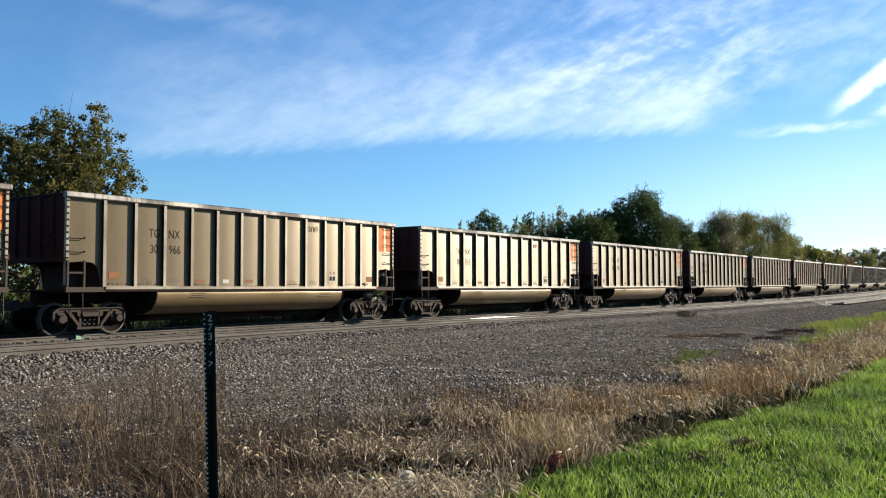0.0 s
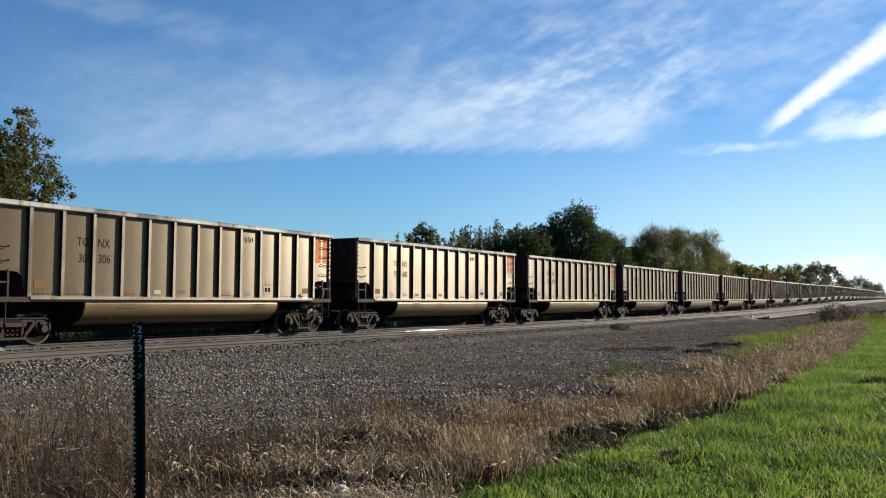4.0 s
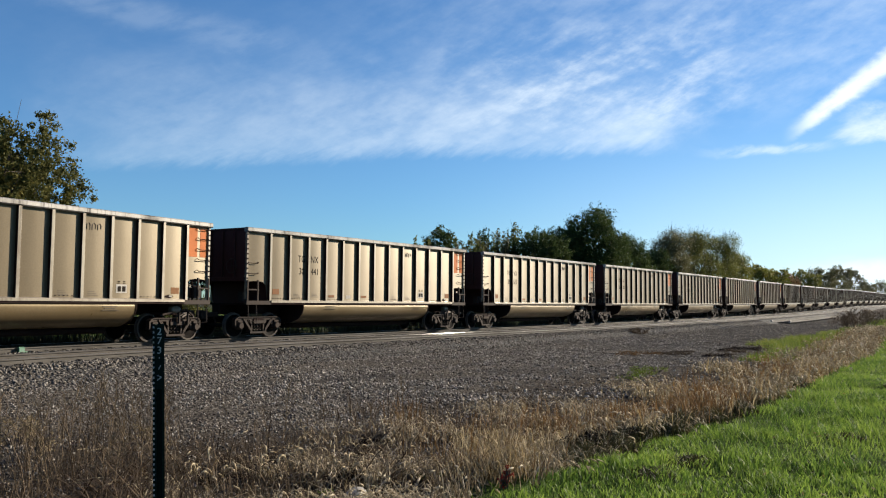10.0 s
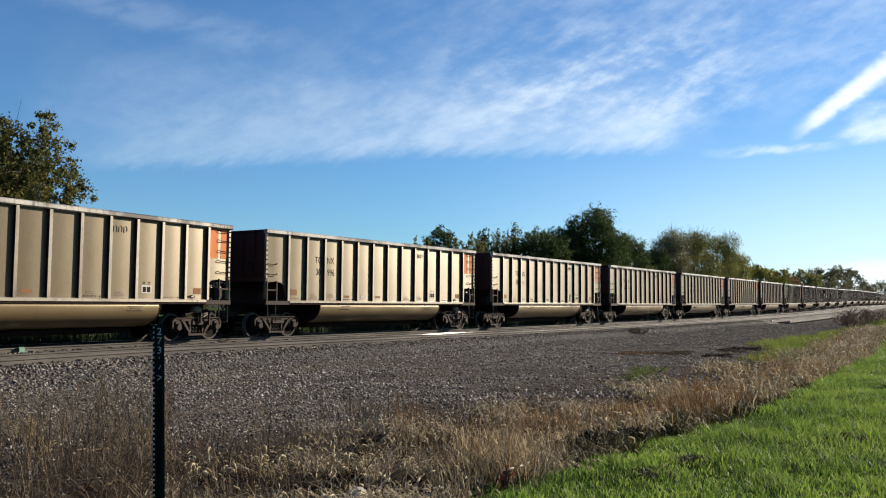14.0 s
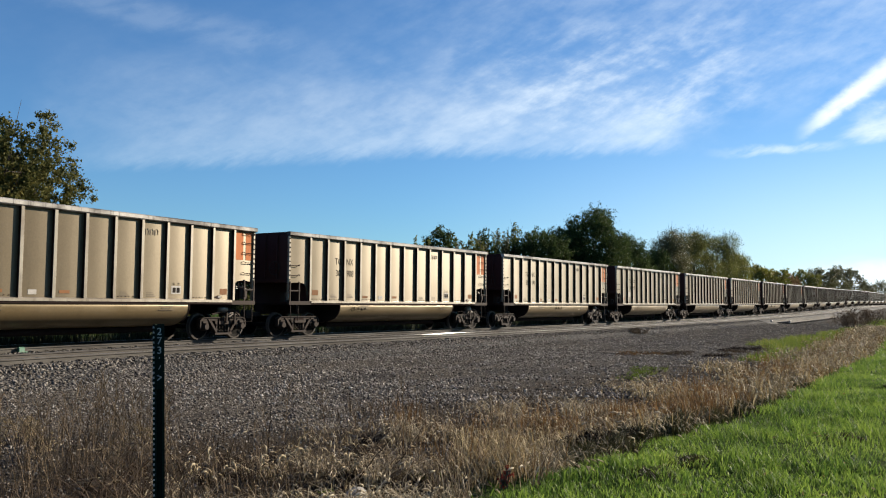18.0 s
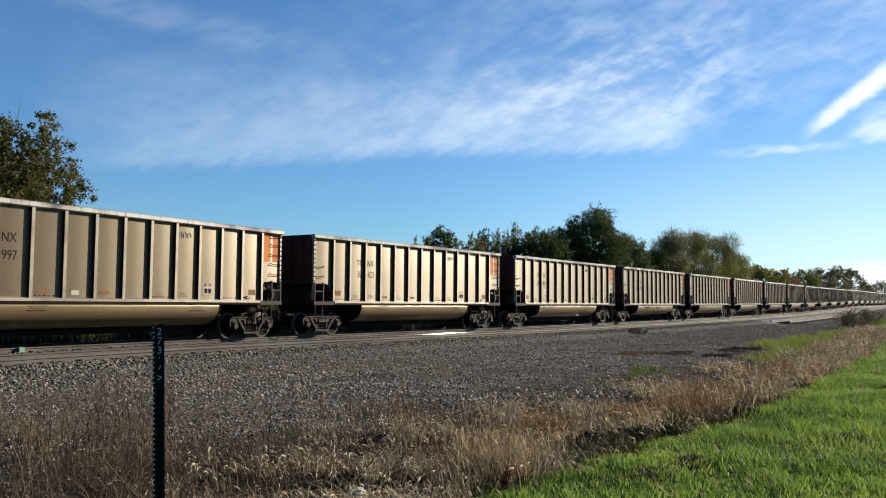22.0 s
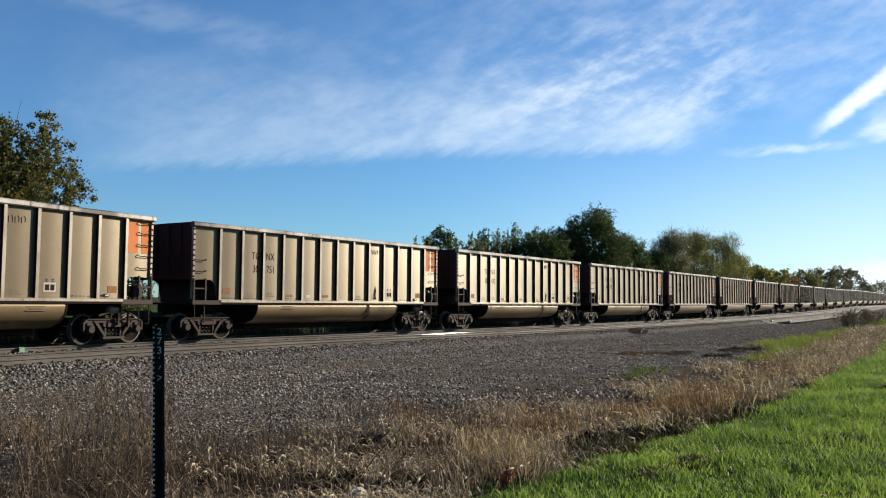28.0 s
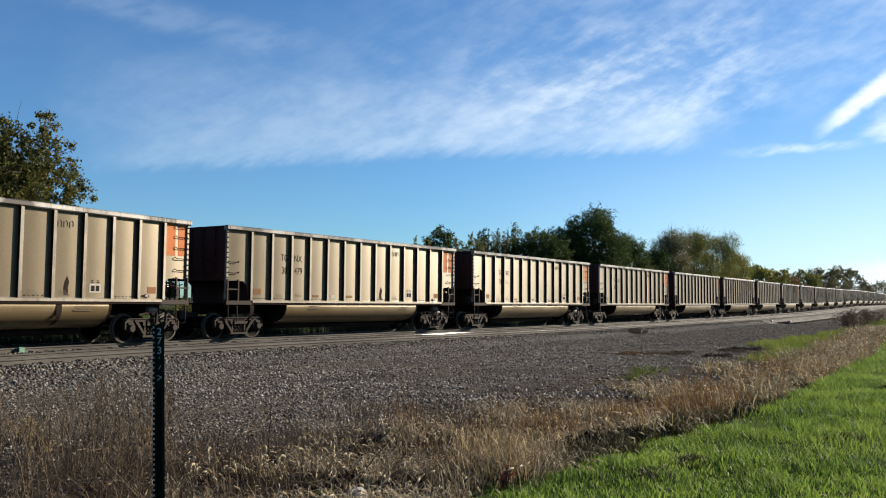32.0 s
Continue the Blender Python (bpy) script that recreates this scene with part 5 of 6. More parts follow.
def fallen_stalks():
    """Broken pale stalks lying flat in the weeds."""
    rnd = random.Random(31)
    for k, (s, w) in enumerate(((4.6, 8.6), (4.75, 8.45), (5.06, 8.0), (5.2, 8.1), (4.4, 8.9), (5.9, 9.4), (6.0, 9.3), (5.4, 7.6))):
        z = float(floor_np(np.array([s]), np.array([w]))[0]) + 0.05
        a, n = rnd.uniform(-1.2, 0.2), rnd.uniform(0.12, 0.22)
        d = Vector((math.cos(a) * n, math.sin(a) * n, rnd.uniform(-0.02, 0.03)))
        p = Vector((s, w + off(s), z))
        me = Shape().tube([p - d, p + Vector((0, 0, 0.012)), p + d], 0.008, 5, 0.004).mesh("fallen_stalk", PALE)
        thing("fallen_stalk", "broken bleached stalk lying in dead weeds", "stalk", me=me, group="fallen stalks")


fallen_stalks()


def fallen_leaves():
    """Dry leaves blown onto the turf."""
    rng = np.random.default_rng(77)
    x, w = scatter(rng, 420, 6, 26, -6, 4.6, 1.5)
    p = place_np(x, w, 0.07 + 0.04 * rng.random(len(x)))
    n = len(x)
    a = rng.normal(0, 1, (n, 3)) * np.array([1, 1, 0.4])
    a /= np.linalg.norm(a, axis=1)[:, None]
    b = np.cross(a, np.array([0, 0, 1.0])) + rng.normal(0, 0.3, (n, 3))
    sz = rng.uniform(0.015, 0.032, n)[:, None]
    v = np.stack([p - a * sz, p + b * sz * 0.6, p + a * sz, p - b * sz * 0.6], 1).reshape(-1, 3)
    thing("fallen_leaves", "brown and orange fallen leaves scattered on grass", "leaves", kind="stuff", me=mesh_np("fallen_leaves", v, np.arange(n * 4).reshape(-1, 4), LEAF_TAN))


fallen_leaves()


def rocks():
    """Loose stones on the ballast shoulder and the gravel."""
    rng = np.random.default_rng(8)
    oct_v = np.array([(1, 0, 0), (-1, 0, 0), (0, 1, 0), (0, -1, 0), (0, 0, 1), (0, 0, -1)], float)
    oct_f = np.array([(0, 2, 4), (2, 1, 4), (1, 3, 4), (3, 0, 4), (2, 0, 5), (1, 2, 5), (3, 1, 5), (0, 3, 5)])

    def heap(name, x, w, z, size, label):
        n = len(x)
        v = oct_v[None] * rng.uniform(0.55, 1.25, (n, 6, 1)) + rng.normal(0, 0.16, (n, 6, 3))
        q = rng.normal(0, 1, (n, 3, 3))
        q, _ = np.linalg.qr(q)
        v = np.einsum("nij,nkj->nki", q, v) * size[:, None, None]
        v[:, :, 2] *= 0.85
        v += np.stack([x, w + off_np(x) + (bend_np(x) if name == "ballast_stones" else 0.0), z], -1)[:, None]
        f = (oct_f[None] + np.arange(n)[:, None, None] * 6).reshape(-1, 3)
        thing(name, label, "stones", kind="stuff", me=mesh_np(name, v.reshape(-1, 3), f, BSTONE if name == "ballast_stones" else STONE))

    x, u = scatter(rng, 27000, 4, 80, 0, 1, 1.5)
    w = NEAR - 3.1 + u * 1.6
    z = np.interp(w - NEAR, [-3.1, -3.0, -2.35, -1.95, 0], [-0.5, -0.47, -0.28, BED, BED]) + up_np(x)
    heap("ballast_stones", x, w, z, rng.uniform(0.024, 0.062, len(x)), "coarse grey ballast stones on the track shoulder")
    x, w = scatter(rng, 66000, 4, 42, 6.2, 17.4, 1.75)
    ok = rng.random(len(x)) < 0.35 + 0.65 * (np.sin(x * 0.4 + w) * np.sin(w * 0.9) > -0.1)
    x, w = x[ok], w[ok]
    heap("gravel_stones", x, w, floor_np(x, w) + 0.006, rng.choice([0.6, 1.0, 1.0, 1.4], len(x)) * rng.uniform(0.010, 0.027, len(x)) * np.interp(x, [5, 10, 14, 22, 45], [0.75, 1.0, 1.4, 1.4, 1.3]), "loose grey gravel stones on the road")
    x, w = scatter(rng, 9000, 36, 90, 10.5, 17.6, 1.2)
    heap("gravel_stones", x, w, floor_np(x, w) + 0.004, rng.uniform(0.018, 0.045, len(x)), "dark gravel stones on the far road")
    x, u = scatter(rng, 9000, 8, 70, 0, 1, 1.4)
    w = NEAR - 1.4 + u * 5.0
    heap("ballast_stones", x, w, BED + up_np(x) + 0.0, rng.uniform(0.022, 0.045, len(x)), "grey ballast stones between the ties")


rocks()


# ---- trees ----
def crown_mesh(rng, blobs, leaves, size, mat, name="crown", tuft=18, loose=0.19):
    """Leaves in clumps: each blob (centre, radii, share) is filled with tufts of leaf quads, looser at its rim."""
    pts = []
    total = sum(b[2] for b in blobs)
    for c, r, share in blobs:
        n = int(leaves * share / total)
        tufts = max(8, n // tuft)
        d = rng.normal(0, 1, (tufts, 3))
        d /= np.linalg.norm(d, axis=1)[:, None]
        rad = rng.uniform(0.15, 1.0, tufts) ** 0.5 * rng.uniform(0.75, 1.2, tufts)
        tc = np.array(c) + d * rad[:, None] * np.array(r)
        k = rng.integers(0, tufts, n)
        spread = loose * np.mean(r) * rng.uniform(0.5, 1.3, tufts)
        pts.append(tc[k] + rng.normal(0, 1, (n, 3)) * spread[k][:, None] * 0.55)
    p = np.concatenate(pts)
    n = len(p)
    a = rng.normal(0, 1, (n, 3))
    a /= np.linalg.norm(a, axis=1)[:, None]
    b = np.cross(a, rng.normal(0, 1, (n, 3)))
    b /= np.linalg.norm(b, axis=1)[:, None]
    s = size * rng.uniform(0.6, 1.4, n)
    v = np.stack([p - a * (s * 0.9)[:, None] - b * (s * 0.6)[:, None], p + b * (s * 0.75)[:, None], p + a * (s * 1.15)[:, None] - b * (s * 0.3)[:, None]], 1).reshape(-1, 3)
    f = np.arange(n * 3).reshape(-1, 3)
    return mesh_np(name, v, f, mat)


def tree(s, w, height, spread, leaf, rng_seed, label, leaves=5000, size=0.22, trunk=0.25, bare=0.0, slim=False, twig=1.0, tuft=18, loose=0.19):
    """A tree: tapered trunk, limbs out to the clumps, a ragged crown; bare: share of twigs that stick out leafless."""
    rng = np.random.default_rng(rng_seed)
    rnd = random.Random(rng_seed)
    z = float(floor_np(np.array([s]), np.array([w]))[0])
    t = thing("tree", label, "tree", at=(s, w + off(s), z - 0.05))
    sh = Shape()
    lean = rnd.uniform(-0.4, 0.4)
    spine = [Vector((lean * f * f, rnd.uniform(-0.15, 0.15) * f, height * 0.82 * f)) for f in (0, 0.15, 0.35, 0.6, 0.8, 1.0)]
    sh.tube(spine, trunk, 9, trunk * 0.12)
    blobs = []
    for k in range(13 if slim else 0):
        # upright leafy shoots, each a narrow plume round its own limb
        a, r0 = k * 2.4 + rnd.uniform(-0.5, 0.5), spread * 0.42 * rnd.uniform(0.1, 1.0)
        tip = Vector((math.cos(a) * r0 * 1.25, math.sin(a) * r0 * 1.25, height * (1.05 - 0.32 * r0 / spread / 0.42 * rnd.uniform(0.3, 1.1))))
        foot = Vector((math.cos(a) * r0 * 0.5, math.sin(a) * r0 * 0.5, height * 0.3))
        sh.tube([foot, foot.lerp(tip, 0.5), tip], trunk * 0.3, 5, trunk * 0.05)
        for f in (0.25, 0.5, 0.72, 0.9):
            wide = spread * 0.17 * (1.2 - f)
            blobs.append((tuple(foot.lerp(tip, f)), (wide, wide, height * 0.11), wide * (1.3 - f)))
    count = 0 if slim else 17
    for k in range(count):
        f = 0.28 + 0.66 * (k + rnd.random() * 0.6) / count
        a = k * 2.4 + rnd.uniform(-0.5, 0.5)
        reach = spread * (0.25 if slim else 0.62) * math.sin(math.pi * min(1, 0.25 + f * 0.60)) * rnd.uniform(0.6, 1.1)
        c = Vector((math.cos(a) * reach, math.sin(a) * reach, height * f + rnd.uniform(-0.04, 0.05) * height))
        r0 = spread * (0.30 if slim else 0.34) * rnd.uniform(0.7, 1.2)
        blobs.append((tuple(c), (r0, r0, r0 * rnd.uniform(0.7, 1.0) * (1.8 if slim else 1)), r0 ** 2))
        root = spine[1].lerp(spine[-1], max(0.0, f - 0.28))
        mid = root.lerp(c, 0.55) + Vector((0, 0, -0.05 * height))
        sh.tube([root, mid, c], trunk * 0.38, 6, trunk * 0.08)
        for _ in range(5):
            e = c + Vector((rnd.gauss(0, 1), rnd.gauss(0, 1), rnd.gauss(0.3, 0.8))).normalized() * r0 * rnd.uniform(0.7, 1.15)
            sh.tube([mid.lerp(c, 0.6), e], trunk * 0.10, 4, trunk * 0.03)
    top = height * 0.93
    if not slim:
        blobs.append(((lean, 0, top - spread * 0.12), (spread * 0.32, spread * 0.32, spread * 0.28), (spread * 0.3) ** 2))
    for _ in range(int(bare * 60)):
        c, r, _n = rnd.choice(blobs)
        d = Vector((rnd.gauss(0, 0.6), rnd.gauss(0, 0.6), abs(rnd.gauss(0.9, 0.4)))).normalized()
        p = Vector(c) + d * r[0] * 0.5
        sh.tube([p, p + d * r[2] * twig * rnd.uniform(0.55, 0.9)], trunk * (0.16 if twig > 1.2 else 0.06), 3, trunk * 0.04)
    part("trunk", sh.mesh("trunk", BARK), t)
    part("crown", crown_mesh(rng, blobs, leaves, size, leaf, "crown", tuft, loose), t)
    return t


def shrub(s, w, height, spread, leaf, seed, label, leaves=900, size=0.09):
    rng = np.random.default_rng(seed)
    rnd = random.Random(seed)
    z = float(floor_np(np.array([s]), np.array([w]))[0])
    t = thing("shrub", label, "shrub", at=(s, w + off(s), z - 0.03))
    sh, blobs = Shape(), []
    for k in range(9):
        a = rnd.uniform(0, 6.28)
        r = spread * rnd.uniform(0.1, 0.8)
        c = Vector((math.cos(a) * r, math.sin(a) * r, height * rnd.uniform(0.3, 0.8)))
        sh.tube([(0.05 * math.cos(a), 0.05 * math.sin(a), 0), c * 0.6, c + Vector((0, 0, height * 0.2))], 0.02 * height, 5, 0.006)
        blobs.append((tuple(c), (spread * 0.35, spread * 0.35, height * 0.28), 1))
    part("stem", sh.mesh("stem", BARK), t)
    part("foliage", crown_mesh(rng, blobs, leaves, size, leaf, "foliage"), t)
    return t


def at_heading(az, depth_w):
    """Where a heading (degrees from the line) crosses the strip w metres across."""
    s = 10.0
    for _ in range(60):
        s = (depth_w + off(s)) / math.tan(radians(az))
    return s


def weed_clump(s, w, height, seed, label="rank dark green weeds along the edge of the turf", mat=ROUGH):
    """A tuft of rank dark grass and leafy weeds."""
    rng = np.random.default_rng(seed)
    n = 650
    a, q = rng.uniform(0, 6.28, n), rng.uniform(0, 1, n) ** 0.7
    base = np.stack([s + np.cos(a) * q * 0.42, w + off(s) + np.sin(a) * q * 0.28, np.full(n, float(floor_np(np.array([s]), np.array([w]))[0]) - 0.01)], -1)
    h = height * rng.uniform(0.4, 1.1, n) * (1.05 - 0.5 * q)
    me = blades("weed_clump", rng, base, h, rng.uniform(0.006, 0.016, n), h * rng.uniform(0.2, 1.0, n), mat)
    thing("weed_clump", label, "weeds", kind="stuff", me=me)


def woods():
    # the near trees behind the train
    tree(20.4, 42, 10.2, 7.0, LEAF_OLIVE, 11, "leafy olive-green tree turning in autumn behind the railway", 90000, 0.075, 0.24, 0.0, tuft=60, loose=0.11)
    tree(13.0, 43, 11.0, 6.6, LEAF_OLIVE, 12, "leafy olive-green tree turning in autumn behind the railway", 20000, 0.1, 0.24, 0.0, tuft=45, loose=0.14)
    for k, (s_, w_) in enumerate(((17, 36), (21, 37), (26, 38), (31, 39), (37, 39), (44, 40), (52, 41))):
        shrub(s_, w_, 2.2 + 0.5 * (k % 3), 2.4, LEAF_OLIVE, 140 + k, "tangled green brush behind the railway", 4000, 0.06)
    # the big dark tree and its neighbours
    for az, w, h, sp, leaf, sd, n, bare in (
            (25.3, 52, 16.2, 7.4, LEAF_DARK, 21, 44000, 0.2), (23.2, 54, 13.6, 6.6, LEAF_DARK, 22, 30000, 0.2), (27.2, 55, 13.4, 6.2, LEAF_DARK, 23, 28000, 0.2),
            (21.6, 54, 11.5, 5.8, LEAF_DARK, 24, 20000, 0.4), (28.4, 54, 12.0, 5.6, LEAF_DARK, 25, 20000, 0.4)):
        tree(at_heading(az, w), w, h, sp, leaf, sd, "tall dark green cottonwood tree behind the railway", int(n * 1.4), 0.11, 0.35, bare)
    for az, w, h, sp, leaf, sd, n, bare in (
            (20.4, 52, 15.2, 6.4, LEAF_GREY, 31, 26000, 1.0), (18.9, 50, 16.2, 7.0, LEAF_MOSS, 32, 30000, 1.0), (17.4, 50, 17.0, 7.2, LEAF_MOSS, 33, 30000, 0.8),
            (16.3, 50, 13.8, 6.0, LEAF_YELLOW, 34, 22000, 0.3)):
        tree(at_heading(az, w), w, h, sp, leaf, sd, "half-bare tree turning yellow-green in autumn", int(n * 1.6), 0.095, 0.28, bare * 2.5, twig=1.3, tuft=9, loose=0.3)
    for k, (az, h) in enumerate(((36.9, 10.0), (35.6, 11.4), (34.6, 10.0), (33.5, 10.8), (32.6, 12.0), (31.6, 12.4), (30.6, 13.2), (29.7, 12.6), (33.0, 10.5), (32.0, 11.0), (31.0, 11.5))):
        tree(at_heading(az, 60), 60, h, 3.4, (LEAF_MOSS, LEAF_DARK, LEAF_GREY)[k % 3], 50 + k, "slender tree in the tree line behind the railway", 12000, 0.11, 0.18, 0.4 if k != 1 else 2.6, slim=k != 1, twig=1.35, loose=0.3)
    # distant crowns take paler leaf colours in place of haze
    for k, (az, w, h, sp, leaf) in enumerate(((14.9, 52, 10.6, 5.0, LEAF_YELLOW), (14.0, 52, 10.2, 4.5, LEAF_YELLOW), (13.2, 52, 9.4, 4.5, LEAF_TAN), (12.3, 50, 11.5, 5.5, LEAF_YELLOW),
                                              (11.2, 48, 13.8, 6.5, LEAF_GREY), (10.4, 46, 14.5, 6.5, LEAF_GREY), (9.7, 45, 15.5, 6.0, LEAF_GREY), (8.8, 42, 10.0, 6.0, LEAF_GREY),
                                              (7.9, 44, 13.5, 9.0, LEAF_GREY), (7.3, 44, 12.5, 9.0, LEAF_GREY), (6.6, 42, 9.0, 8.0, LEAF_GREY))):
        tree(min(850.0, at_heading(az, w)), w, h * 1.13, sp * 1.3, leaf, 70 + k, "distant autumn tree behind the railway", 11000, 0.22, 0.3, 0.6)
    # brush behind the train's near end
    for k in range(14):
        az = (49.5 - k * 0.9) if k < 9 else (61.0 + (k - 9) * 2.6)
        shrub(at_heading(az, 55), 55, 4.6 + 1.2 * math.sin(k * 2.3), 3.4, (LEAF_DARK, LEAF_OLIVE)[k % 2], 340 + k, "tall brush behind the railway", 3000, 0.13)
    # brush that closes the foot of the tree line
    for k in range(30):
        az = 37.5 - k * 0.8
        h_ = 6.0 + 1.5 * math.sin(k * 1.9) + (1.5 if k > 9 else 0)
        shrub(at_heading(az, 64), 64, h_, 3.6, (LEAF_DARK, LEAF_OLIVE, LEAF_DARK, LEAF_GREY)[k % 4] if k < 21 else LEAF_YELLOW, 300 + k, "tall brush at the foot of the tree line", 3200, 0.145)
    # dark leafy weeds at the turf's edge
    for k, (s_, dw, h_) in enumerate(((9.2, 0.2, 0.2), (9.8, 0.3, 0.3), (10.4, 0.25, 0.34), (11.0, 0.4, 0.32), (11.7, 0.4, 0.3), (12.4, 0.45, 0.34), (13.2, 0.5, 0.36), (14.0, 0.5, 0.32), (15.2, 0.35, 0.24), (16.5, 0.3, 0.18), (18.5, 0.3, 0.16), (21.5, 0.3, 0.15))):
        weed_clump(s_, float(edge_w(np.array([s_]))[0]) + dw - 0.22, h_ * 1.1, 500 + k)
    for k, (s_, w_, h_) in enumerate(((12.6, 2.2, 0.13), (17.2, 1.9, 0.15), (9.9, 3.4, 0.12), (8.9, 3.5, 0.12), (22.0, 2.6, 0.17))):
        weed_clump(s_, w_, h_, 540 + k, "broad dark weeds growing in the turf")
    rnd = random.Random(71)
    for k in range(26):
        s_ = rnd.uniform(8.5, 34)
        weed_clump(s_, rnd.uniform(1.0 - 0.2 * s_, float(edge_w(np.array([s_]))[0]) - 0.6), rnd.uniform(0.10, 0.17) + 0.002 * s_, 560 + k, "coarse lush grass tuft in the turf", GRASS)
    # low dark weeds added in place of a dark stretch of gravel
    for k in range(9):
        shrub(rnd.uniform(31, 40), rnd.uniform(8.9, 10.2), 0.14, 0.7, DARKWEED if k % 2 else DRAB, 590 + k, "low dark weeds added to darken the gravel", 900, 0.016)
    for k, (s_, w_, h_) in enumerate(((21.5, 8.6, 0.22), (22.4, 8.9, 0.28), (23.2, 8.8, 0.2), (20.3, 8.3, 0.18))):
        shrub(s_, w_, h_, 0.5, MEADOW, 440 + k, "low green weed patch growing in gravel", 900, 0.012)
    for k, (s_, w_) in enumerate(((29.0, 11.9), (29.8, 11.5), (30.2, 11.1), (30.9, 10.9), (31.8, 10.8))):
        shrub(s_, w_, 0.16, 0.6, RUST if k < 2 else DRAB, 450 + k, "low brown dead weed patch on gravel", 1400, 0.014)
    for k, (s_, w_, h_) in enumerate(((5.8, 10.8, 0.42), (6.1, 11.1, 0.36), (6.9, 9.7, 0.3), (5.5, 9.6, 0.3))):
        shrub(s_, w_, h_, 0.3, STRAW, 460 + k, "small tan dead bush in the weeds", 2400, 0.007)
    # dark dead weeds; the blackest also stand in for shaded hollows
    for k, (s_, w_, h_, r_) in enumerate(((6.75, 7.7, 0.2, 0.32), (7.1, 7.45, 0.22, 0.3), (4.35, 9.9, 0.3, 0.3), (8.7, 7.4, 0.16, 0.25), (10.5, 4.95, 0.36, 0.45), (10.9, 5.0, 0.34, 0.4), (11.5, 4.95, 0.3, 0.4), (6.1, 7.2, 0.18, 0.3), (6.3, 6.9, 0.24, 0.34), (6.7, 6.6, 0.2, 0.3), (7.0, 6.3, 0.22, 0.3), (7.4, 5.9, 0.2, 0.28), (7.6, 6.6, 0.18, 0.3), (8.2, 7.0, 0.2, 0.3), (7.0, 5.6, 0.16, 0.26))):
        shrub(s_, w_, h_, r_, DRAB if k in (0, 8, 9, 11, 12, 13, 15) else DARKWEED, 480 + k, "dark tangle of dead weeds deepening shaded hollows", 5000 if k in (4, 5, 6) else 1900, 0.012 if k in (4, 5, 6) else 0.008)
    for k, (s_, w_, h_) in enumerate(((7.75, 5.75, 0.15), (7.9, 5.6, 0.12), (6.55, 6.1, 0.1))):
        shrub(s_, w_, h_, 0.1, MEADOW, 490 + k, "small green sprout among dead weeds", 260, 0.009)
    shrub(7.65, 4.62, 0.26, 0.1, RED, 470, "small red-leaved weed among dry grass", 160, 0.014)
    # the near side, far down the line
    tree(200, 5.0, 6.0, 2.6, LEAF_DARK, 90, "small dark bushy tree beside the line", 9000, 0.09, 0.15, 0.1)
    for k, (s_, w_, h_, r_) in enumerate(((112, 6.0, 2.4, 2.6), (118, 7.5, 2.0, 2.4), (82, 9.6, 1.5, 1.6), (74, 10.6, 1.5, 1.4), (88, 10.4, 1.6, 1.8), (70, 9.6, 1.3, 1.1), (96, 7.8, 1.3, 1.8), (78, 11.2, 1.7, 1.6))):
        shrub(s_, w_, h_, r_, DRAB, 160 + k, "dark brown dead brush beside the track", 3600, 0.026)
    for k, (s_, w_) in enumerate(((45.5, 18.1), (46.0, 18.0))):
        shrub(s_, w_, 0.5, 0.6, RUSTY, 180 + k, "small dead weed clump on gravel", 2200, 0.022)


woods()


# ---- milepost, stub track and small things ----
def milepost():
    p = Vector((3.797, 5.087 + off(3.8), 0))
    z = float(floor_np(np.array([p.x]), np.array([p.y]))[0])
    t = thing("milepost", "dark green steel channel post with white mileage figures", "milepost", at=pose(p.x, p.y, z - 0.3, 0, 0, -37) @ pose(0, 0, 0, 0, -1.8, 0))
    h = 1.156 - z + 0.3
    sh = Shape().extrude([(-0.039, 0.0), (-0.024, 0.0), (-0.014, 0.026), (0.014, 0.026), (0.024, 0.0), (0.039, 0.0), (0.039, -0.004), (0.022, -0.004), (0.011, 0.022), (-0.011, 0.022), (-0.022, -0.004), (-0.039, -0.004)], 0, h, "x")
    v = [(y, zz, x) for x, y, zz in sh.v]
    sh.v = v
    part("channel", fix_normals(sh.mesh("channel", POSTGREEN)), t)
    plate = Shape().box(-0.026, 0.040, -0.010, -0.006, h - 0.46, h - 0.005)
    pl = part("figure_strip", plate.mesh("plate", POSTGREEN), t)
    for k, ch in enumerate("273."):
        cu = bpy.data.curves.new("figure", "FONT")
        cu.body, cu.size, cu.extrude, cu.align_x = ch, 0.072, 0.001, "CENTER"
        ob = bpy.data.objects.new("figure", cu)
        scene.collection.objects.link(ob)
        me = bpy.data.meshes.new_from_object(ob.evaluated_get(bpy.context.evaluated_depsgraph_get()))
        bpy.data.objects.remove(ob)
        me.materials.clear()
        me.materials.append(WHITE)
        part("figure", me, pl, Matrix.Translation((0.006, -0.0125, h - 0.076 - [0, 0.066, 0.132, 0.166][k])) @ UPRIGHT)
    for a, b, c, d in ((0.0, 0.296, 0.015, 0.27), (-0.009, 0.338, 0.018, 0.352), (-0.009, 0.374, 0.018, 0.352)):
        part("faded_stroke", Shape().tube([(a, -0.0125, h - 0.022 - b), (c, -0.0125, h - 0.022 - d)], 0.004, 4).mesh("faded_stroke", WHITE), pl)
    hole = Shape().box(-0.005, 0.005, -0.002, 0.0, -0.007, 0.007).mesh("bolt_hole", WHITE)
    for k in range(44):
        part("bolt_hole", hole, t, (-0.0325, -0.0045, h - 0.022 - k * 0.0355))
    return t


milepost()


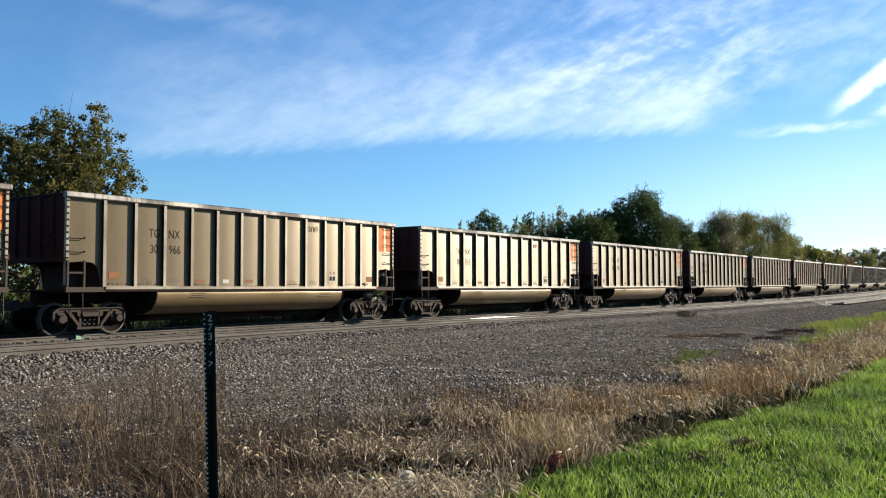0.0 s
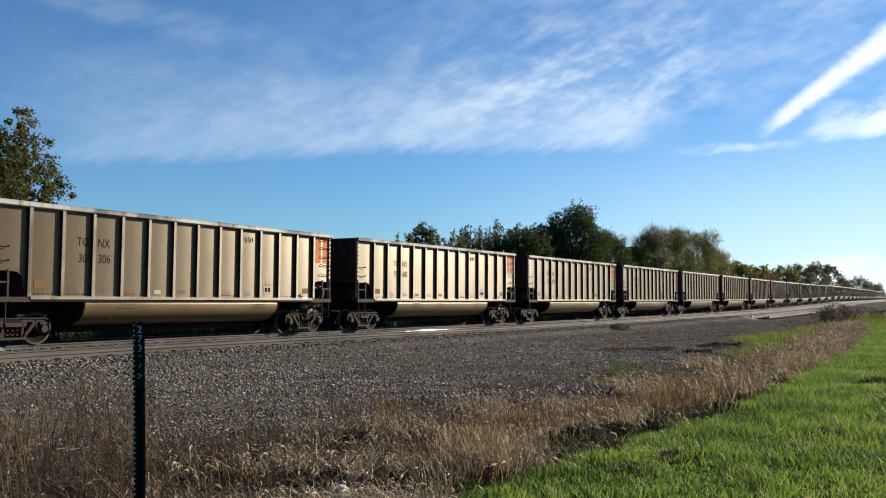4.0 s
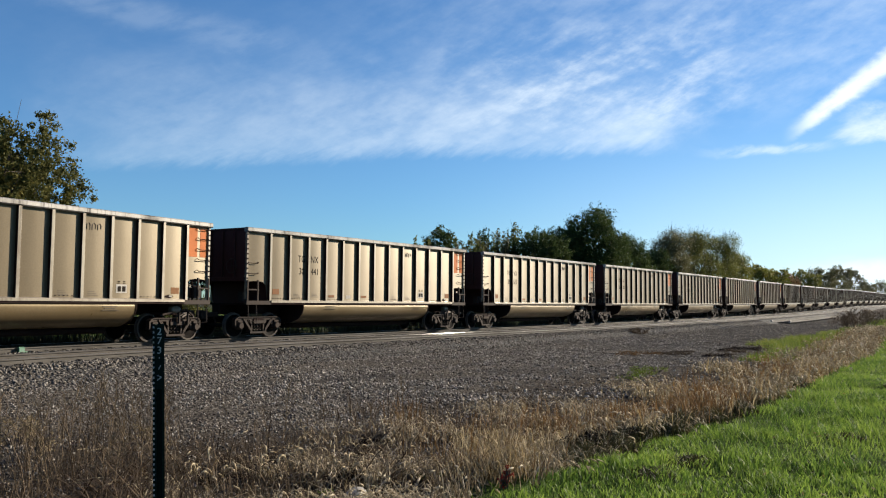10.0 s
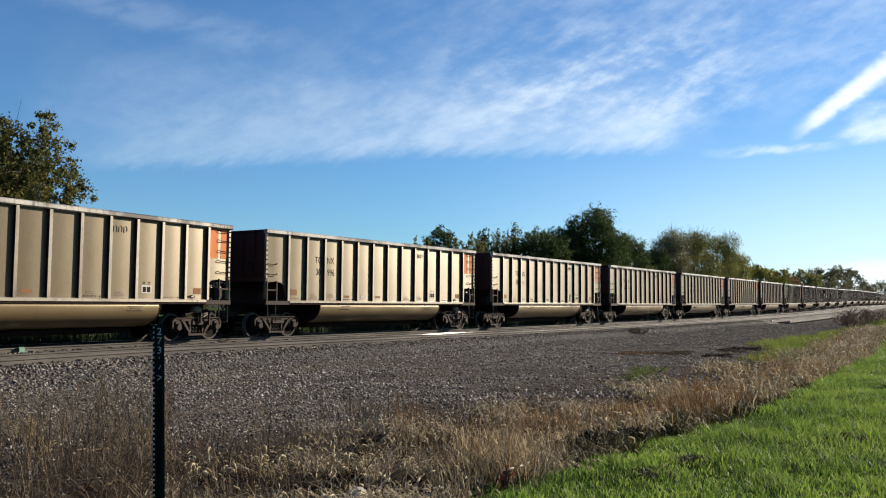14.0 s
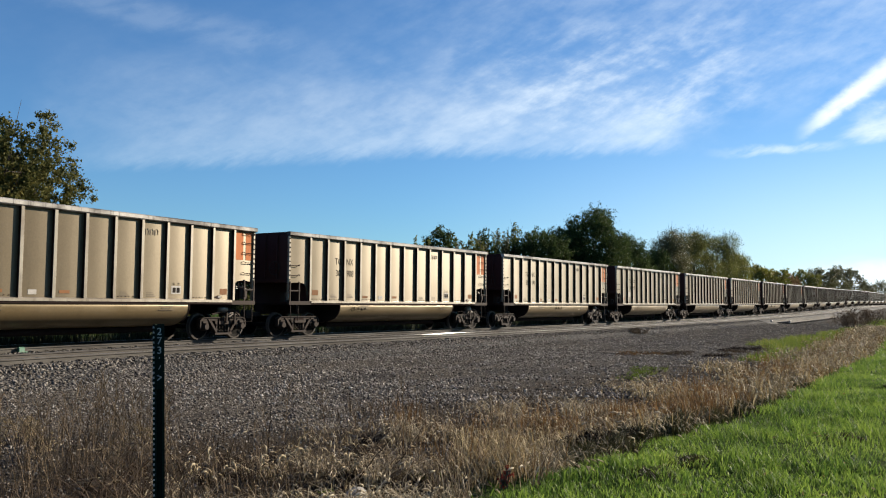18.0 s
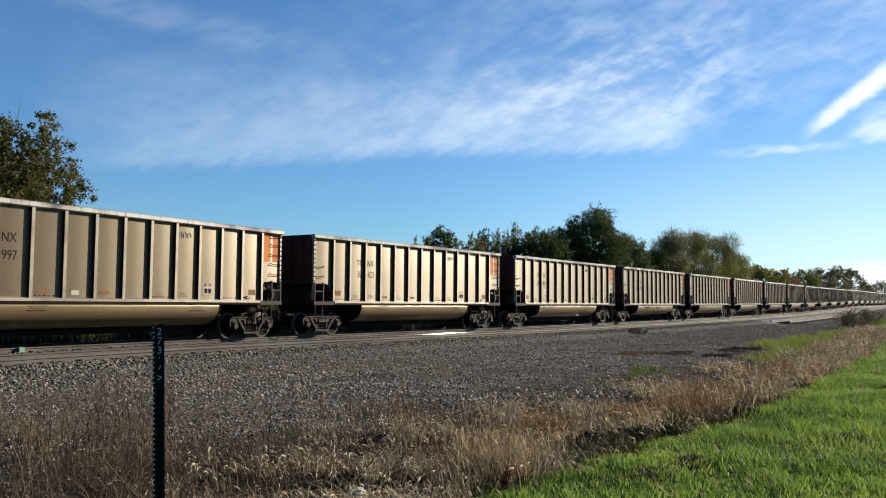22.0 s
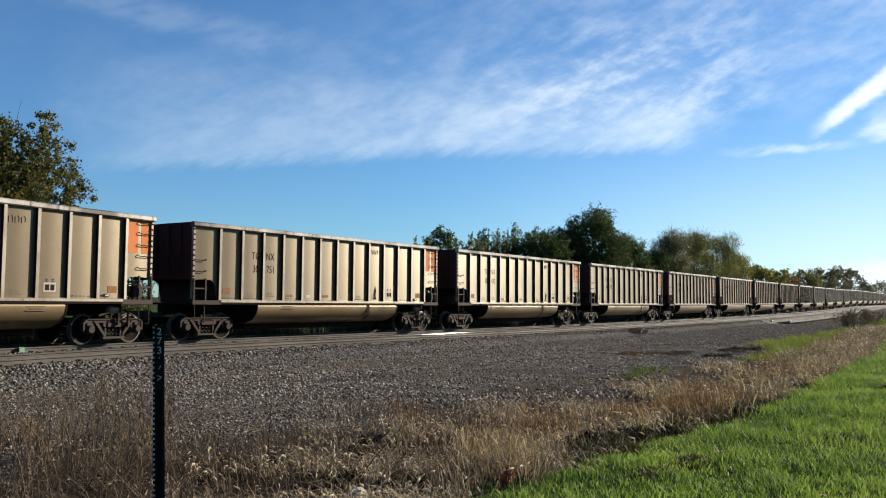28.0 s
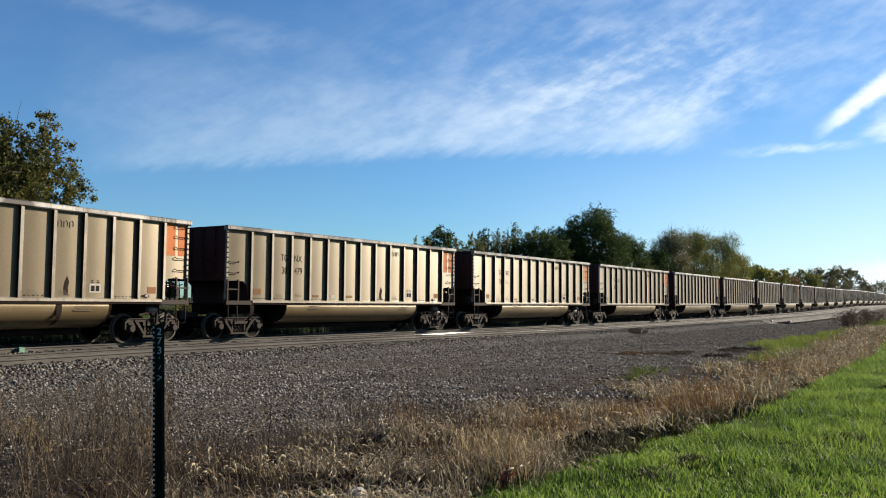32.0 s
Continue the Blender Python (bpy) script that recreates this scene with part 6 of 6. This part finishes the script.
def power_line():
    """Poles with cross-arms and their wires, beside the line."""
    spots = [(-12, -4.2), (95, 5.1), (205, 12.6), (310, 19.8)]
    tips = []
    for x, y in spots:
        z = float(floor_np(np.array([float(x)]), np.array([y - off(x)]))[0])
        t = thing("power_pole", "tall grey timber power pole with cross-arms", "power pole", at=pose(x, y, z - 0.3, 0, 0, 4), group="power poles")
        part("pole", Shape().tube([(0, 0, 0), (0, 0, 8), (0, 0, 15.4)], 0.19, 9, 0.12).mesh("pole", WOODPOLE), t)
        for h in (14.4, 12.9):
            part("cross_arm", Shape().box(-0.07, 0.07, -2.0, 2.0, h, h + 0.16, 0.02).mesh("cross_arm", WOODPOLE), t)
            for a in (-1.9, 1.9):
                part("insulator", Shape().lathe([(0.03, h - 0.35), (0.06, h - 0.3), (0.06, h - 0.05), (0.03, h)], 8, "z").mesh("insulator", STEEL), t, (0, a, 0))
        tips.append(((x, y, z), [(x, y + a, z + h - 0.35 - 0.3) for a in (-1.9, 1.9) for h in (14.4, 12.9)]))
    for (_, a), (_, b) in zip(tips, tips[1:]):
        for p, q in zip(a, b):
            p, q = Vector(p), Vector(q)
            pts = [p.lerp(q, k / 12) - Vector((0, 0, 1.6 * 4 * (k / 12) * (1 - k / 12))) for k in range(13)]
            thing("power_wire", "thin dark power wire between two poles", "wire", group="power wires", me=Shape().tube(pts, 0.022, 5).mesh("power_wire", DARKSTEEL))


power_line()


def marker():
    m, nt, b = material("pale_green_plastic", 0.5)
    n = noise_tex(nt, coords(nt), 8, 4, 0.6)
    colour(nt, b, ramp(nt, n, [(0.3, (0.03, 0.09, 0.055)), (0.7, (0.045, 0.12, 0.08))]))
    p = Vector((12.45, NEAR + 2.55 + off(12.45), BED))
    t = thing("track_marker", "small pale green plastic marker lying between the tracks", "marker", at=pose(p.x, p.y, p.z - 0.01, 0, 0, 20))
    part("slab", Shape().box(-0.10, 0.10, -0.04, 0.04, 0, 0.16, 0.03).mesh("slab", m), t)
    part("foot", Shape().box(-0.16, 0.16, -0.09, 0.09, 0, 0.03, 0.01).mesh("foot", m), t)


marker()


def clouds():
    """Cirrus high up, on a wide shell that drifts as one piece."""
    R = 4200.0
    az0, az1, el0, el1 = -12.0, 85.0, -0.5, 32.0
    na, ne = 98, 34
    v, f, uvs = [], [], []
    for i in range(na):
        for j in range(ne):
            a, e = az0 + (az1 - az0) * i / (na - 1), el0 + (el1 - el0) * j / (ne - 1)
            v.append((R * math.cos(radians(e)) * math.cos(radians(a)), R * math.cos(radians(e)) * math.sin(radians(a)), R * math.sin(radians(e))))
            uvs.append((a, e))
    for i in range(na - 1):
        for j in range(ne - 1):
            k = i * ne + j
            f.append((k, k + 1, k + ne + 1, k + ne))
    me = bpy.data.meshes.new("clouds")
    me.from_pydata(v, [], f)
    uv = me.uv_layers.new(name="heading")
    for lp in me.loops:
        uv.data[lp.index].uv = uvs[lp.vertex_index]
    m = bpy.data.materials.new("thin_cirrus")
    m.use_nodes = True
    nt = m.node_tree
    nt.nodes.clear()
    out = nt.nodes.new("ShaderNodeOutputMaterial")
    tr = nt.nodes.new("ShaderNodeBsdfTransparent")
    em = nt.nodes.new("ShaderNodeEmission")
    em.inputs["Color"].default_value = (0.86, 0.95, 1.0, 1)
    em.inputs["Strength"].default_value = 0.50
    ms = nt.nodes.new("ShaderNodeMixShader")
    nt.links.new(tr.outputs[0], ms.inputs[1])
    nt.links.new(em.outputs[0], ms.inputs[2])
    nt.links.new(ms.outputs[0], out.inputs["Surface"])
    c = nt.nodes.new("ShaderNodeUVMap").outputs[0]
    sep = nt.nodes.new("ShaderNodeSeparateXYZ")
    nt.links.new(c, sep.inputs[0])
    U, V = sep.outputs[0], sep.outputs[1]

    def warp(amount, scale):
        n = noise_tex(nt, c, scale, 5, 0.6, stretch=(1, 1.7, 1), distort=0.4)
        return math_node(nt, "MULTIPLY_ADD", n, amount, -amount / 2)

    def band(value, lo0, lo1, hi0, hi1):
        return math_node(nt, "MULTIPLY", smooth(nt, value, lo0, lo1), smooth(nt, value, hi0, hi1, 1.0, 0.0))

    def times(*vals):
        r = vals[0]
        for q in vals[1:]:
            r = math_node(nt, "MULTIPLY", r, q)
        return r

    def fibre(scale, angle, sx, sy, detail, shift):
        mp = nt.nodes.new("ShaderNodeMapping")
        mp.vector_type = "TEXTURE"
        mp.inputs["Rotation"].default_value = (0, 0, radians(angle))
        mp.inputs["Scale"].default_value = (1 / sx, 1 / sy, 1)
        mp.inputs["Location"].default_value = (shift, shift * 0.6, 0)
        nt.links.new(c, mp.inputs["Vector"])
        n = node(nt, "ShaderNodeTexNoise", Scale=scale, Detail=detail, Roughness=0.6, Distortion=0.15)
        nt.links.new(mp.outputs[0], n.inputs["Vector"])
        return n.outputs["Fac"]

    uw = math_node(nt, "ADD", U, warp(7.0, 0.2))
    vw = math_node(nt, "ADD", V, warp(4.5, 0.17))
    soft = fibre(0.24, -10, 0.75, 1.4, 5, 3.0)
    long = fibre(0.5, -20, 0.5, 1.4, 6, 9.0)
    fine = fibre(1.3, -28, 0.45, 1.4, 6, 1.0)
    cross = fibre(0.9, 12, 0.55, 1.5, 6, 5.0)
    tex = math_node(nt, "ADD", math_node(nt, "ADD", math_node(nt, "MULTIPLY", soft, 0.40), math_node(nt, "MULTIPLY", long, 0.32)),
                    math_node(nt, "ADD", math_node(nt, "MULTIPLY", fine, 0.09), math_node(nt, "MULTIPLY", cross, 0.12)))
    # main sheet: firm lower edge, feathered upwards
    foot_line = math_node(nt, "ADD", V, math_node(nt, "MULTIPLY", math_node(nt, "MAXIMUM", math_node(nt, "SUBTRACT", U, 38.0), 0.0), 0.085))
    low = times(smooth(nt, math_node(nt, "ADD", foot_line, math_node(nt, "MULTIPLY_ADD", fine, 1.2, -0.6)), 9.7, 11.0), smooth(nt, vw, 11.0, 17.5, 1.0, 0.0),
                smooth(nt, uw, 18.0, 23.0), smooth(nt, uw, 54, 64, 1.0, 0.0))
    body = times(low, smooth(nt, tex, 0.12, 0.82))
    plume = times(smooth(nt, vw, 10.5, 13.0), smooth(nt, vw, 15.5, 19.5, 1.0, 0.0), smooth(nt, uw, 15.0, 20.0), smooth(nt, uw, 27, 38, 1.0, 0.0), smooth(nt, tex, 0.42, 0.66), 0.6)
    veil = times(smooth(nt, V, 10.0, 15.0), smooth(nt, tex, 0.30, 0.78), smooth(nt, U, 14, 52, 0.52, 0.03))
    # vapour trail: a bright bar climbing to the right, wider as it climbs
    line = math_node(nt, "ADD", math_node(nt, "MULTIPLY_ADD", U, 0.665, -19.98), math_node(nt, "ADD", V, math_node(nt, "ADD", warp(0.7, 0.5), warp(0.35, 1.6))))
    line = math_node(nt, "DIVIDE", line, smooth(nt, U, 2.0, 14.0, 1.6, 0.85))
    trail = times(band(line, -0.95, -0.15, 0.1, 1.0), smooth(nt, U, 11.8, 14.3, 1.0, 0.0), smooth(nt, fine, 0.3, 0.55, 0.8, 1.0))
    smear = times(band(vw, 10.0, 11.0, 11.5, 12.8), smooth(nt, uw, 7.5, 10.8, 1.0, 0.0), smooth(nt, long, 0.3, 0.55, 0.65, 1.0), 0.92)
    foot = times(band(math_node(nt, "ADD", V, warp(0.9, 0.4)), 9.5, 9.85, 9.95, 10.35), band(U, 10.5, 13, 16, 20), smooth(nt, long, 0.3, 0.6), 0.45)
    bank = times(band(math_node(nt, "ADD", V, warp(0.8, 0.5)), -1.0, 0.5, 2.2, 3.3), smooth(nt, U, 9.0, 15.5, 1.0, 0.0), smooth(nt, soft, 0.35, 0.6, 0.65, 1.0), 0.95)
    slant = math_node(nt, "ADD", math_node(nt, "MULTIPLY_ADD", U, -0.14, 6.7), math_node(nt, "ADD", V, warp(1.6, 0.35)))
    wisp = times(band(slant, 15.4, 16.6, 17.0, 18.4), band(U, 40, 50, 62, 74), smooth(nt, long, 0.3, 0.62, 0.3, 1.0), 0.10)
    haze = times(smooth(nt, V, 0.0, 14.0, 0.55, 0.0), smooth(nt, U, 4, 42, 1.0, 0.0))
    total = None
    for q in (times(body, 0.63, smooth(nt, U, 32, 58, 1.0, 0.56)), plume, veil, trail, smear, foot, bank, wisp, haze):
        inv = math_node(nt, "SUBTRACT", 1.0, q)
        total = inv if total is None else math_node(nt, "MULTIPLY", total, inv)
    nt.links.new(math_node(nt, "SUBTRACT", 1.0, total, clamp=True), ms.inputs[0])
    me.materials.append(m)
    me.polygons.foreach_set("use_smooth", [True] * len(me.polygons))
    return thing("clouds", "thin white cirrus streaks and a vapour trail in a blue sky", "clouds", kind="structure", me=me)


CLOUDS = clouds()


# ---- the train, coupled up ----
def run(t):
    """Where the lead corner of car 0 stands along the line at t seconds: rolling slowly slower."""
    return RUN_A + RUN_B * t + RUN_C * t * t + RUN_D * t ** 3


RUN_A, RUN_B, RUN_C, RUN_D = 139.262, -12.18904, 0.015306, -0.00018255


def car_pose(n, t):
    return track_pose(run(t) + n * PITCH - HALF)


def train():
    near, far = coal_car(), far_car()
    for n in range(FIRST, LAST + 1):
        src = near if n <= LAST_NEAR else far
        first = n in (FIRST, LAST_NEAR + 1)
        car = src if first else copy_thing(src, car_pose(n, 0))
        CARS[n] = car
    for n in range(FIRST, LAST_NEAR + 1):
        if n in NUMBERS:
            put_text(CARS[n], NUMBERS[n], RIBS[2] + 0.43, 2.38)
        else:
            tagged(part("stencil_note", ME["bars"], CARS[n], (RIBS[2] + 0.43, -SKIN - 0.014, 2.42)), kind="stuff")


def marks():
    """Spills and scrawls that only some of the cars carry."""
    sh = Shape()
    sh.extrude([(-0.07, 0.0), (0.08, 0.0), (0.05, 0.2), (0.09, 0.38), (0.02, 0.55), (-0.05, 0.4), (-0.09, 0.22)], -0.003, 0.003)
    drip = fix_normals(sh.mesh("dark_spill", DARKSTEEL))
    band = Shape()
    pts = [(-1.545, 1.22), (-1.567, 1.15), (-1.572, 1.05), (-1.564, 0.957), (-1.537, 0.866), (-1.476, 0.774), (-1.375, 0.693), (-1.235, 0.622)]
    v = [(x * (1 - 0.06 * i), y, z) for x in (-0.10, 0.10) for i, (y, z) in enumerate(pts)]
    band.add(v, [(i, i + 1, len(pts) + i + 1, len(pts) + i) for i in range(len(pts) - 1)])
    belt = band.mesh("dark_spill", DARKSTEEL)
    scrawl = Shape()
    rnd = random.Random(4)
    x = 0.0
    for k in range(5):
        p = [(x + rnd.uniform(-0.02, 0.16), -1.568, 0.98 + rnd.uniform(0, 0.17)) for _ in range(4)]
        scrawl.tube(p, 0.014, 4)
        x += 0.2
    tag = scrawl.mesh("painted_scrawl", INK)
    for n, x in ((14, 2.05), (15, 2.05), (16, 2.3), (17, -6.0), (-1, 3.6), (5, 4.05)):
        part("dark_spill", drip, CARS[n], (RIBS[8] + 0.5 if n != 17 else RIBS[7] + 0.45, -SKIN - 0.014, SILL + 0.15), "dark spill running down the sheet")
        part("dark_spill", belt, CARS[n], (x, 0, 0), "dark spill over the tub")
    for n, x in ((8, -0.9), (12, -2.6), (12, -0.2), (7, -3.6)):
        part("painted_scrawl", tag, CARS[n], (x, 0, 0), "dark painted scrawl")
    for n in (9, 11):
        part("patch_plate", Shape().box(-0.2, 0.2, -0.004, 0.004, -0.17, 0.17).mesh("patch_plate", LABEL), CARS[n], (RIBS[2 if n == 11 else 1] + 0.5, -SKIN - 0.014, 2.02), "pale patch on the sheet")


train()
marks()


def motions():
    times = [0.0, 0.25, 0.5] + [float(k) for k in range(1, 32)] + [31.5, 31.75, 32.0]
    for n, car in CARS.items():
        walk(car, [(t, car_pose(n, t)) for t in times])
    # wheels turn as the train rolls; all sets share one action
    rows = [(k / FPS, pose(0, 0, 0, 0, math.degrees((run(k / FPS) - run(0)) / 0.457) % 360)) for k in range(0, 32 * FPS + 1)]
    first = None
    for car in CARS.values():
        for b in car.children:
            for q in b.children:
                if q.name.startswith("wheelset"):
                    if first is None:
                        first = q
                        walk(q, rows)
                    else:
                        q.rotation_mode = "QUATERNION"
                        keys = q.animation_data_create()
                        keys.action = first.animation_data.action
                        keys.action_slot = first.animation_data.action_slot
    # the high cloud drifts
    walk(CLOUDS, [(0.0, pose(0, 0, 0)), (16.0, pose(0, 0, 0, 0, 0, -1.17)), (32.0, pose(0, 0, 0, 0, 0, -2.34))])


motions()
